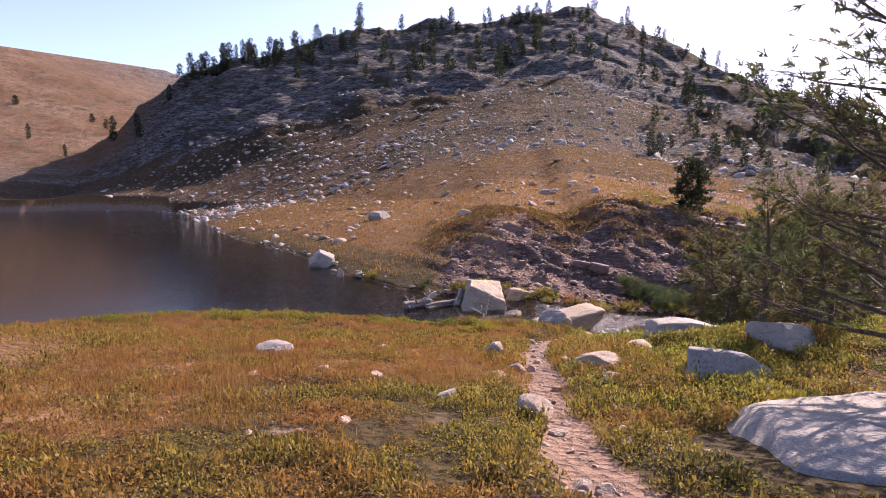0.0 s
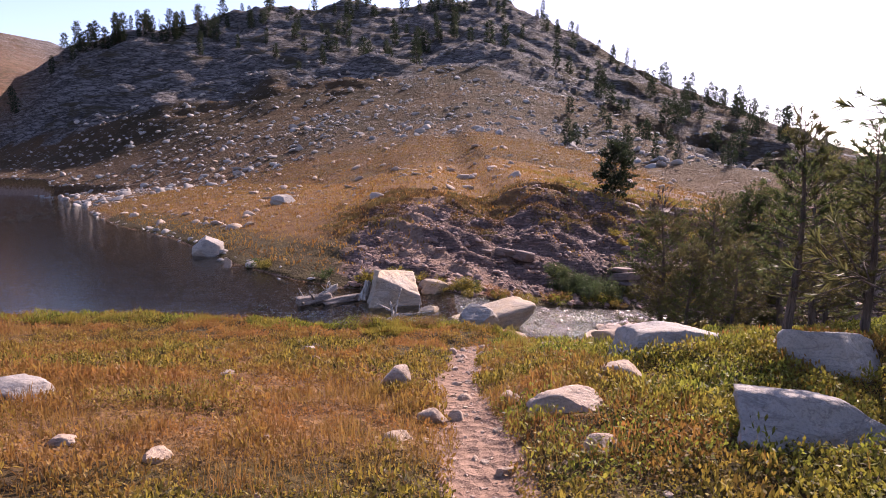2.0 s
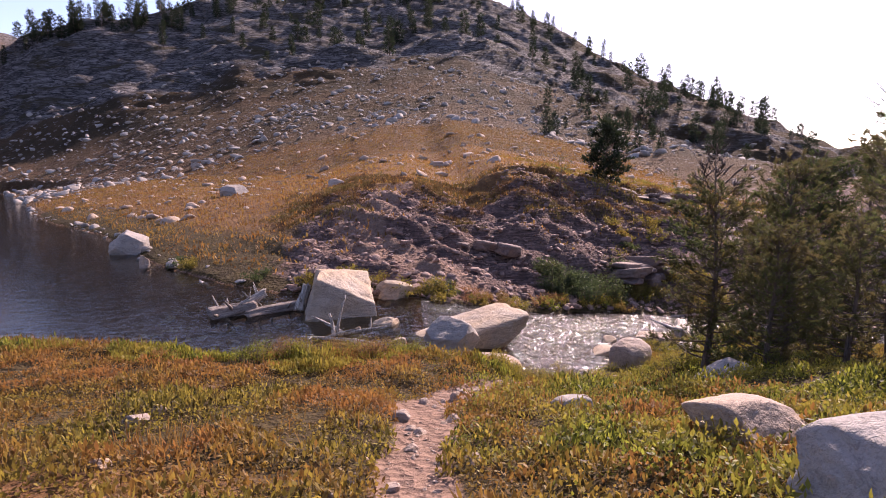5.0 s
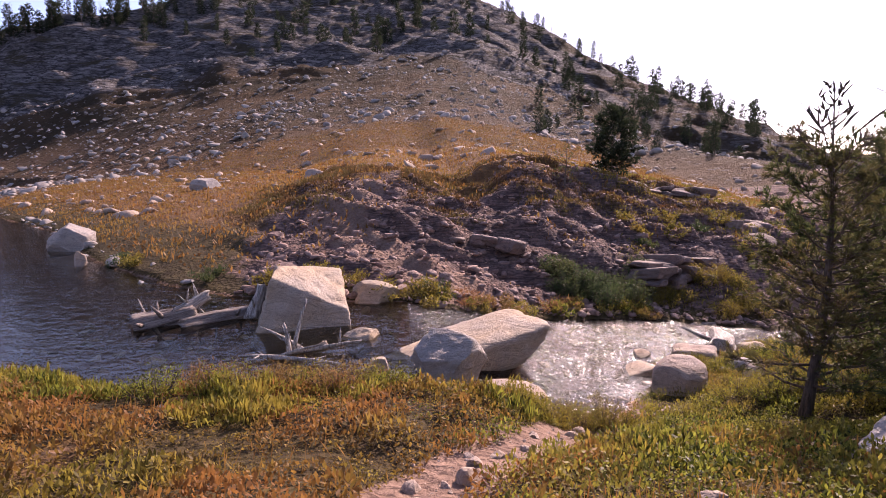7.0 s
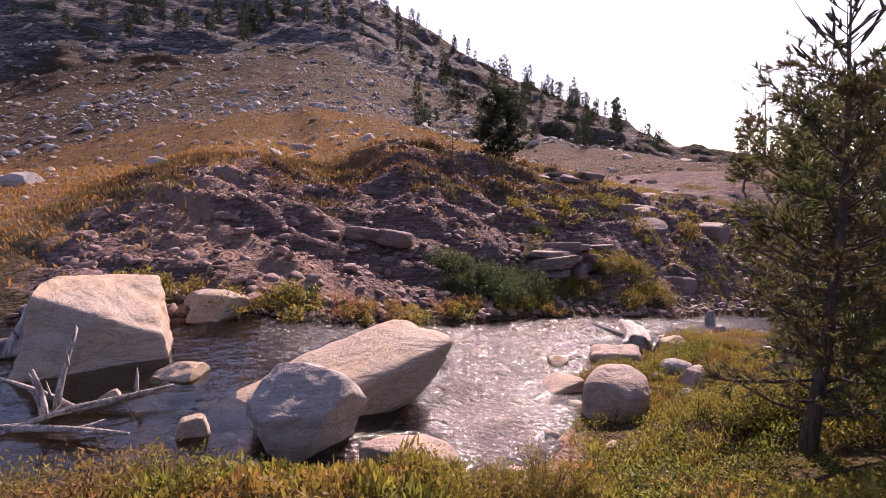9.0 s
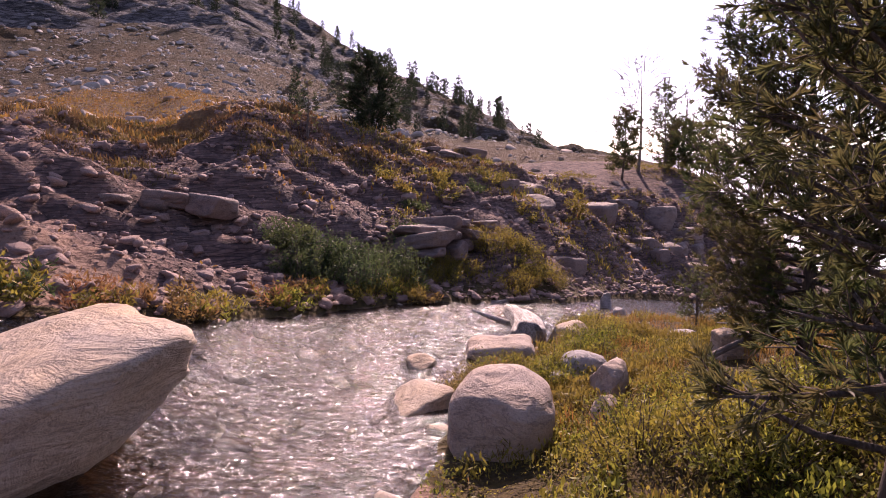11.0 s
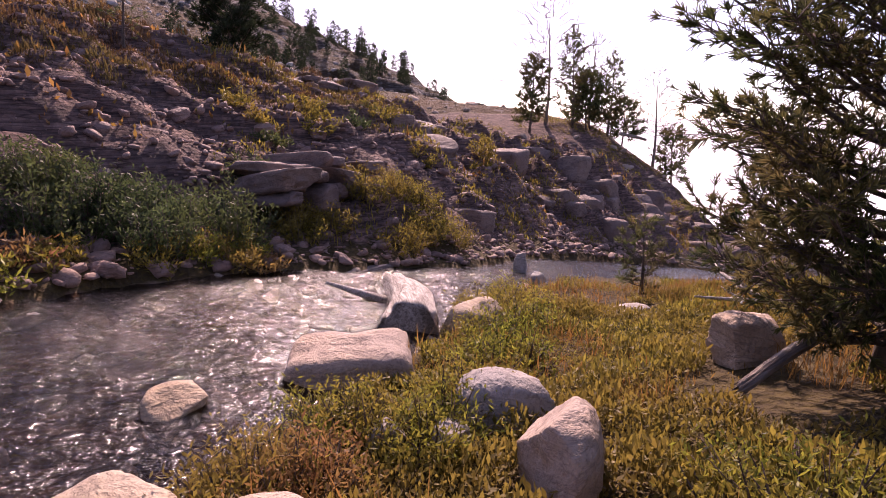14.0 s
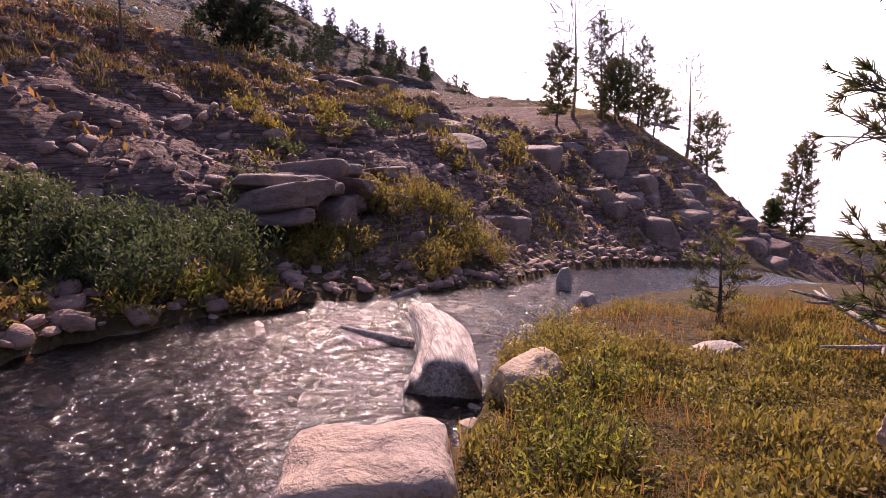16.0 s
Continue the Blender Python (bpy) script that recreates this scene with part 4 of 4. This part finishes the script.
def pine(name, x, y, height, spread_, seed, label, clumps=7, density=1.0, foliage=None, bare=0.12, lean=(0, 0), group="", clump=0.11, top_bare=1.0, category="pine tree", needles=12, fat=0.06):
    """A pine: tapered trunk, limbs with twigs, and a crown of needle brushes."""
    rng = random.Random(seed)
    if category == "pine tree" and group == "":
        clump, fat, needles = clump * 0.8, 0.08, needles + 4
    root = new(name)
    root.location = (x, y, at_ground(x, y) - 0.05)
    tagged(root, label, category, group)
    bm = bmesh.new()
    curve = [Vector((lean[0] * u * u + 0.02 * height * math.sin(u * 5 + seed), lean[1] * u * u + 0.02 * height * math.cos(u * 4 + seed), u * height)) for u in (0, .1, .25, .4, .55, .7, .85, 1)]
    r0 = 0.013 * height + 0.015
    tube(bm, curve, [r0 * g for g in (1.25, 1, .85, .7, .55, .4, .22, .07)], 9, rng, 0.06)
    part("trunk", bm, BARK if foliage is not None else SNAG, root)

    def spine(u):
        k = min(int(u * 7.999), 7)
        us = (0, .1, .25, .4, .55, .7, .85, 1)
        for i in range(7):
            if us[i + 1] >= u:
                f = (u - us[i]) / (us[i + 1] - us[i])
                return curve[i].lerp(curve[i + 1], f)
        return curve[-1]

    limbs, verts, faces = bmesh.new(), [], []
    n = int((9 + height * 7) * density)
    for k in range(n):
        u = bare + (1 - bare) * (k + rng.random()) / n
        p = spine(min(u, 0.995))
        ang = k * 2.4 + rng.uniform(-.5, .5)
        shape = (0.35 + 0.65 * math.sin(min(1, (1 - u) * 1.55 + 0.08) * math.pi * 0.55)) * rng.uniform(0.55, 1.1)
        length = spread_ * shape * (1.0 if u < .9 else .5)
        d = Vector((math.cos(ang), math.sin(ang), rng.uniform(-.12, .3) + 0.75 * u ** 2))
        d.normalize()
        tipup = Vector((0, 0, length * rng.uniform(0.05, 0.3)))
        pts = [p, p + d * length * .4, p + d * length * .75 + tipup * .4, p + d * length + tipup]
        tube(limbs, pts, [r0 * .3 * (1.1 - u), r0 * .22 * (1.1 - u) + .003, r0 * .13 * (1.1 - u) + .003, .003], 5)
        if foliage is None or u > top_bare:
            for _ in range(3):
                b = pts[1].lerp(pts[3], rng.random())
                e = (d + Vector((rng.gauss(0, .6), rng.gauss(0, .6), rng.gauss(.2, .5)))).normalized()
                q = .011 * max(1, height / 3)
                tube(limbs, [b, b + e * length * .25, b + e * length * .4], [q, q * .7, q * .3], 4)
            continue
        for _ in range(max(2, int(clumps * length / spread_ * 1.3))):
            f = rng.uniform(.3, 1.0)
            b = p.lerp(pts[3], f) + tipup * (f * f - f) * .4
            e = (d * .6 + Vector((rng.gauss(0, .55), rng.gauss(0, .55), rng.gauss(.25, .4)))).normalized()
            tip = b + e * spread_ * rng.uniform(.05, .22)
            tube(limbs, [b, tip], [.005, .003], 3)
            needle_clump(verts, faces, tip, e, clump * rng.uniform(.75, 1.3), rng, needles, fat)
    part("branching", limbs, BARK if foliage is not None else SNAG, root)
    if faces:
        ob = sheet("crown", np.array([tuple(v) for v in verts]), np.array(faces), foliage, root)
    return root


pine("pine_tree", 5.5, 6.3, 2.5, 0.55, 21, "young upright pine beside grey slabs", 13, 2.2, NEEDLES, 0.14, clump=0.075, needles=16)
pine("pine_tree", 6.1, 6.0, 2.45, 0.45, 22, "slender young pine in a small stand", 13, 2.2, NEEDLES, 0.12, clump=0.075, needles=16)
pine("pine_tree", 5.6, 10.3, 2.2, 0.6, 23, "bushy dark young pine in a small stand", 15, 2.4, NEEDLES, 0.08, clump=0.085, needles=16)
pine("pine_tree", 4.75, 4.3, 2.35, 0.45, 38, "slender young pine among grey rocks", 12, 2.0, NEEDLES, 0.2, clump=0.075, needles=16)
pine("pine_tree", 3.95, 4.3, 2.45, 0.42, 37, "slender young pine beside a pointed rock", 11, 2.0, NEEDLES, 0.22, clump=0.075, needles=16)
pine("pine_tree", 6.2, 9.6, 2.0, 0.6, 24, "bushy young pine in a small stand", 13, 2.2, NEEDLES, 0.08, clump=0.085, needles=16)
pine("pine_tree", 5.75, 12.2, 4.0, 0.9, 25, "bushy brownish pine with a thin bare leader beside the creek trail", 20, 2.6, NEEDLES, 0.08, clump=0.09, top_bare=0.8, needles=18)
pine("pine_tree", 6.9, 11.9, 3.4, 0.85, 26, "dense pine standing over the creek bank", 15, 2.4, NEEDLES, 0.1, clump=0.095, needles=16)
pine("pine_tree", 6.7, 7.6, 2.3, 0.55, 29, "young pine in a small stand", 12, 2.2, NEEDLES, 0.1, clump=0.085, needles=16)
pine("pine_tree", 9.5, 14.95, 4.4, 1.28, 27, "large bushy pine with bare lower limbs beside the creek", 46, 3.8, NEEDLES, 0.06, clump=0.08, needles=22)
pine("pine_tree", 11.2, 14.4, 5.6, 1.3, 28, "tall open pine behind the large pine", 16, 2.0, NEEDLES, 0.15, clump=0.11, needles=16)
pine("pine_tree", 4.05, 0.45, 6.2, 2.1, 31, "tall dark pine spreading over the cracked boulder", 26, 2.0, NEEDLES, 0.1, clump=0.1, needles=18)
pine("pine_tree", 8.2, 11.3, 4.4, 0.9, 34, "tall thin pine with a sparse top", 9, 1.3, NEEDLES, 0.2, clump=0.11, needles=16, top_bare=0.93)
pine("pine_tree", 12.4, 18.6, 1.1, 0.4, 33, "small young pine on the grassy bank", 8, 1.5, NEEDLES, 0.05, clump=0.09)
pine("fir_tree", 11.6, 34.2, 3.3, 1.2, 35, "dark bushy fir alone on the brow of the bank", 16, 2.6, DARKNEEDLES, 0.03, clump=0.17, category="fir tree", needles=14, fat=0.1)
pine("pine_tree", 7.6, 28.9, 1.8, 0.55, 36, "thin sapling on the scree bank", 4, 0.9, NEEDLES, 0.15, clump=0.1)

RIDGE = ((35.0, 43.5, 5.0, 1.2, 0), (37.2, 44.2, 8.4, 3.4, 1), (39.5, 43.8, 7.0, 1.3, 2), (40.9, 43.6, 4.2, 1.5, 0), (41.8, 43.9, 3.9, 1.7, 0), (42.7, 44.6, 7.2, 1.9, 1), (43.6, 43.4, 6.2, 1.2, 2), (44.3, 42.6, 3.6, 1.4, 0),
         (44.6, 40.0, 7.2, 2.0, 1), (46.0, 39.2, 4.4, 1.5, 0), (46.5, 34.4, 2.6, 0.6, 0), (48.0, 33.6, 8.0, 1.3, 0))
for k, (x, y, h, s, dead) in enumerate(RIDGE):
    if dead == 1:
        pine("dead_tree", x, y, h, s, 50 + k, "tall dead grey tree on the ridge", density=1.0, foliage=None, bare=0.3, group="ridge trees", category="dead tree")
    else:
        pine("pine_tree", x, y, h, s, 50 + k, "half-bare pine on the ridge" if dead else "dark pine on the ridge", 13 if not dead else 7, 1.3, NEEDLES, 0.12, group="ridge trees", clump=0.27, fat=0.11, needles=10, lean=(0.9, 0.2) if k == len(RIDGE) - 1 else (0, 0))


def mountain_trees():
    """Far conifers on the mountain, one of each build and then copies."""
    rng = random.Random(8)
    builds = []
    for k, (h, s, fol) in enumerate(((9, 1.8, DARKNEEDLES), (11, 1.6, DARKNEEDLES), (7, 2.0, DARKNEEDLES), (9, 1.4, None))):
        t = pine("conifer", 0, 300, h, s, 80 + k, "dark conifer on the far mountainside" if fol else "dead grey conifer on the far mountainside", 6, 0.75, fol, 0.1, group="mountain conifers", clump=0.7, category="conifer", needles=5, fat=0.11)
        builds.append(t)
    spots = []
    while len(spots) < 290:
        mode = rng.random()
        if mode < 0.42:
            az, u = rng.choice((rng.gauss(-27, 4), rng.gauss(-22, 5), rng.gauss(22, 6), rng.gauss(-12, 8), rng.gauss(10, 9))), rng.uniform(0.9, 1.02)
        elif mode < 0.62:
            az, u = rng.uniform(12, 36), rng.uniform(0.55, 1.0)
        elif mode < 0.72:
            az, u = rng.gauss(22, 5), rng.uniform(0.18, 0.4)
        elif mode < 0.8:
            az, u = rng.uniform(-60, -34), rng.uniform(0.6, 2.1)
        else:
            az, u = rng.gauss(-4, 11), rng.uniform(0.6, 0.98)
        if -66 < az < 44:
            spots.append((az, u))
    for k, (az, u) in enumerate(spots):
        radius = float(mountain_radius(az))
        r = float(mountain_foot(az)) * (1 - u) + u * radius
        x, y = math.sin(radians(az)) * r, math.cos(radians(az)) * r
        s = rng.uniform(0.4, 0.95) * (1.0 if u > 0.5 else 0.6)
        m = Matrix.LocRotScale((x, y, at_ground(x, y) - 0.5), Euler((0, 0, rng.uniform(0, 6.3))), None)
        b = builds[3 if rng.random() < 0.14 else rng.randrange(3)]
        if k < 4:
            builds[k].matrix_basis = m
        else:
            c = copy_thing(b, m)
            c.scale = (s, s, s)


mountain_trees()


# ---- low plants ----
def plants(name, n, maker, height, width, seed, material, label, lean=0.5, low=0.0):
    """Many small pointed leaves rooted in the ground, as one mesh."""
    rng = np.random.default_rng(seed)
    p = maker(rng)(n)
    x, y = p[:, 0], p[:, 1]
    m = len(x)
    clump = np.clip(0.8 + 0.75 * vnoise(x * 2.3, y * 2.3, seed + 60) + 0.5 * vnoise(x * 5.5, y * 5.5, seed + 61), 0.12, 2.1)
    h = height * rng.uniform(0.5, 1.3, m) * clump
    ang, tilt = rng.uniform(0, 2 * np.pi, m), np.abs(rng.normal(0, lean, m))
    way = np.stack([np.cos(ang) * np.sin(tilt), np.sin(ang) * np.sin(tilt), np.cos(tilt)], 1)
    foot = np.stack([x, y, land(x, y) - 0.012 + rng.uniform(0, 1, m) * low * clump], 1)
    wa = ang + np.pi / 2 + rng.normal(0, 0.5, m)
    side = np.stack([np.cos(wa), np.sin(wa), rng.normal(0, 0.3, m)], 1) * (width * rng.uniform(0.6, 1.3, m))[:, None]
    up = way * h[:, None]
    v = np.stack([foot, foot + up * 0.55 + side, foot + up, foot + up * 0.55 - side], 1).reshape(-1, 3)
    ob = sheet(name, v, np.arange(4 * m).reshape(-1, 4), material)
    return tagged(ob, label, "plants", kind="stuff")


def clear_of_stones(p):
    ok = np.ones(len(p), bool)
    for s in STONES:
        ok &= ((p[:, 0] - s[0]) / (s[2][0] * 0.85)) ** 2 + ((p[:, 1] - s[1]) / (s[2][1] * 0.85)) ** 2 > 1
    return p[ok]


def meadow_spots(x0, x1, y0, y1, keep):
    def maker(rng):
        def pick(n):
            got = []
            total = 0
            while total < n:
                p = np.stack([rng.uniform(x0, x1, n), rng.uniform(y0, y1, n)], 1)
                rim = np.minimum.reduce([p[:, 0] - x0, x1 - p[:, 0], p[:, 1] - y0, y1 - p[:, 1]])
                p = p[(rim + 0.8 * fbm(p[:, 0], p[:, 1], 91) > rng.uniform(0, 2.2, n)) & keep(p[:, 0], p[:, 1], rng)]
                p = clear_of_stones(p)
                got.append(p)
                total += len(p)
            return np.concatenate(got)[:n]
        return pick
    return maker


def off_trail(x, y):
    return np.abs(x - trail_x(y) + 0.12 * vnoise(y * 1.3, x * 0, 2)) / trail_width(y) > 0.22 + 0.13 * vnoise(x * 3, y * 3, 6)


def patchy(x, y, seed, scale, cut):
    return fbm(x * scale, y * scale, seed) > cut


def on_near(x, y):
    return (y < near_edge(x) - 0.05) & off_trail(x, y)


def bare(x, y):
    return fbm(x * 1.5, y * 1.5, 77) + 0.25 * vnoise(x * 9, y * 9, 78) > 0.98


def dry(x, y):
    return fbm(x * 0.35, y * 0.35, 14) - 0.1 * np.clip(x + 1.5, -3, 9) > 0.15


def mostly(rng, ok, share):
    return ok | (rng.random(ok.shape) < share)


NEARBY = (-8, 5.5, -5.5, 6)
BEYOND = (-21, 5, 3, 15.5)
for tag, box, count, k in (("near", NEARBY, 1.0, 1.0), ("far", BEYOND, 0.9, 1.35)):
    plants("meadow_herbs", int(210000 * count), meadow_spots(*box, lambda x, y, r: on_near(x, y) & ~bare(x, y) & mostly(r, ~dry(x, y), 0.45)), 0.042 * k, 0.0095 * k, 1, TURF, "low yellow-green meadow herbs", 1.05, 0.105)
    plants("dry_grass", int(45000 * count), meadow_spots(*box, lambda x, y, r: on_near(x, y) & ~bare(x, y) & mostly(r, dry(x, y), 0.06)), 0.12 * k, 0.0034 * k, 2, RUSTGRASS, "thin rusty dry grass", 0.6)
plants("dwarf_shrubs", 250000, meadow_spots(0.6, 9, -2.4, 15, lambda x, y, r: on_near(x, y) & patchy(x, y, 23, 0.9, -0.45)), 0.042, 0.0115, 3, GREENTURF, "bright green dwarf shrubs", 1.1, 0.125)
plants("shore_herbs", 40000, meadow_spots(-16, 3.4, 8, 15, lambda x, y, r: on_near(x, y) & (near_edge(x) - y < 1.2 + vnoise(x, y, 3))), 0.08, 0.011, 4, GREENTURF, "green herbs along the lake shore", 0.7, 0.1)
plants("creek_herbs", 150000, meadow_spots(4.6, 16, 12.5, 20, lambda x, y, r: on_near(x, y) & patchy(x, y, 29, 0.8, -0.5)), 0.05, 0.0095, 5, YELLOW, "yellow-green herbs on the creek bank", 1.05, 0.105)
plants("creek_grass", 16000, meadow_spots(4.6, 18, 12.5, 20, lambda x, y, r: on_near(x, y) & patchy(x, y, 30, 0.6, -0.1)), 0.19, 0.004, 6, RUSTGRASS, "rusty grass on the creek bank", 0.45)
plants("far_turf", 90000, meadow_spots(-40, 30, 20, 85, lambda x, y, r: (y > far_edge(x) + 1.0) & ((y > far_edge(x) + 8.5) | (x < -3) | patchy(x, y, 44, 0.5, 0.35))), 0.17, 0.035, 7, RUSTGRASS, "rusty meadow grass beyond the creek", 0.7)

plants("slope_herbs", 80000, meadow_spots(8, 46, 21, 48, lambda x, y, r: (y > far_edge(x) + 0.6) & patchy(x, y, 47, 0.55, 0.05)), 0.12, 0.016, 8, YELLOW, "yellow-green herbs on the rocky far slope", 0.7, 0.1)
plants("brow_herbs", 70000, meadow_spots(-6, 16, 24, 37, lambda x, y, r: (y > far_edge(x) + 5.5) & patchy(x, y, 48, 0.45, -0.35)), 0.13, 0.014, 9, HEATH, "rusty brown heath along the brow of the bank", 0.6, 0.06)


def bush(x, y, width, height, seed, material, label, leaves=900, size=0.05, category="shrub", long=2.2, group=""):
    """A low shrub: stems and many pointed leaves."""
    rng = random.Random(seed)
    root = new("shrub")
    root.location = (x, y, at_ground(x, y) - 0.04)
    tagged(root, label, category, group)
    stems, verts, faces = bmesh.new(), [], []
    n = max(8, leaves // 40)
    sx, sy = (at_ground(x + .3, y) - at_ground(x - .3, y)) / .6, (at_ground(x, y + .3) - at_ground(x, y - .3)) / .6
    for _ in range(n):
        a, rr = rng.uniform(0, 6.3), width * 0.5 * math.sqrt(rng.random())
        foot = Vector((math.cos(a) * rr * .6, math.sin(a) * rr * .6, 0))
        foot.z = max(-0.3, min(0.5, sx * foot.x + sy * foot.y))
        top = foot + Vector((math.cos(a) * rr * .6, math.sin(a) * rr * .6, height * rng.uniform(.55, 1.1) * (1.1 - rr / width)))
        midp = foot.lerp(top, .5) + Vector((rng.uniform(-.04, .04), rng.uniform(-.04, .04), 0))
        tube(stems, [foot, midp, top], [.007, .005, .002], 4)
        for _ in range(leaves // n):
            u = rng.uniform(.2, 1.02)
            p = foot.lerp(top, u) + Vector((rng.gauss(0, .05), rng.gauss(0, .05), rng.gauss(0, .03)))
            d = Vector((rng.gauss(0, .7), rng.gauss(0, .7), rng.gauss(.6, .4))).normalized() * size * rng.uniform(.7, 1.3) * long
            w = d.cross(Vector((rng.gauss(0, 1), rng.gauss(0, 1), rng.gauss(0, 1)))).normalized() * size * .32
            k = len(verts)
            verts += [p, p + d * .5 + w, p + d, p + d * .5 - w]
            faces.append((k, k + 1, k + 2, k + 3))
    tagged(part("stem_frame", stems, BARK, root), kind="stuff")
    sheet("foliage", np.array([tuple(v) for v in verts]), np.array(faces), material, root)


rb = random.Random(12)
for k in range(16):
    x = rb.uniform(5.4, 8.6)
    bush(x, float(far_edge(x)) + rb.uniform(0.5, 2.4), rb.uniform(.8, 1.2), rb.uniform(.6, 1.0), 200 + k, WILLOW, "grey-green willow shrub on the far bank", 1500, 0.036, group="willows")
for k in range(16):
    x = rb.uniform(8.6, 12.5)
    bush(x, float(far_edge(x)) + rb.uniform(0.4, 2.2), rb.uniform(.7, 1.1), rb.uniform(.4, .7), 230 + k, YELLOW, "yellowing shrub on the far bank", 1200, 0.03, group="yellow shrubs")
for k in range(17):
    x = rb.uniform(9.5, 19)
    bush(x, float(far_edge(x)) + rb.uniform(2.0, 7.5), rb.uniform(.6, 1.1), rb.uniform(.3, .55), 260 + k, rb.choice((YELLOW, WILLOW, YELLOW)), "low yellow-green shrub on the rocky slope", 450, 0.05, group="slope shrubs")
for k in range(16):
    x = rb.uniform(2.2, 8.5)
    bush(x, float(far_edge(x)) + rb.uniform(0.0, 0.5), rb.uniform(.5, .8), rb.uniform(.25, .4), 290 + k, rb.choice((REDLEAF, GREENTURF, YELLOW)), "rusty water-side shrub at the creek's edge", 450, 0.04, group="creek shrubs")
for k in range(16):
    x = rb.uniform(-8.5, 2.0)
    bush(x, float(far_edge(x)) + rb.uniform(0.1, 0.9), rb.uniform(.7, 1.1), rb.uniform(.3, .5), 310 + k, rb.choice((WILLOW, YELLOW, YELLOW)), "low green shrub on the lake bank", 450, 0.045, group="bank shrubs")
for k in range(10):
    bush(-1.9 + 0.27 * k + rb.uniform(-.12, .12), 12.05 + rb.uniform(-.3, .3), .6, .42, 330 + k, REDLEAF if k % 3 else GREENTURF, "reddish fireweed at the shore" if k % 3 else "green herb clump at the shore", 1300, 0.019, group="shore clumps")
for k in range(5):
    bush(2.2 + 0.3 * k, 12.3 + 0.1 * k + rb.uniform(-.12, .12), .55, .34, 420 + k, rb.choice((GREENTURF, YELLOW)), "yellow-green herb clump at the outlet", 1300, 0.019, group="outlet clumps")
for k in range(9):
    bush(rb.uniform(5.7, 7.4), rb.uniform(15.9, 16.7), .55, .36, 340 + k, rb.choice((YELLOW, GREENTURF, REDLEAF)), "yellow-green herb clump between creek rocks", 1300, 0.019, group="creek clumps")
for k in range(10):
    x = rb.uniform(7.5, 12)
    bush(x, float(near_edge(x)) - rb.uniform(0.3, 1.2), .6, .4, 360 + k, rb.choice((YELLOW, GREENTURF)), "yellow-green herb clump on the creek bank", 1100, 0.022, group="creek clumps")
for k in range(14):
    bush(rb.uniform(5.6, 9.2), rb.uniform(12.6, 14.6), .8, .38, 380 + k, GREENTURF, "bright green shrub under the pines", 2000, 0.018, group="green shrubs")
bush(3.35, 12.75, .7, .5, 400, YELLOW, "yellow-green herb clump where the trail meets the creek", 1500, 0.02)
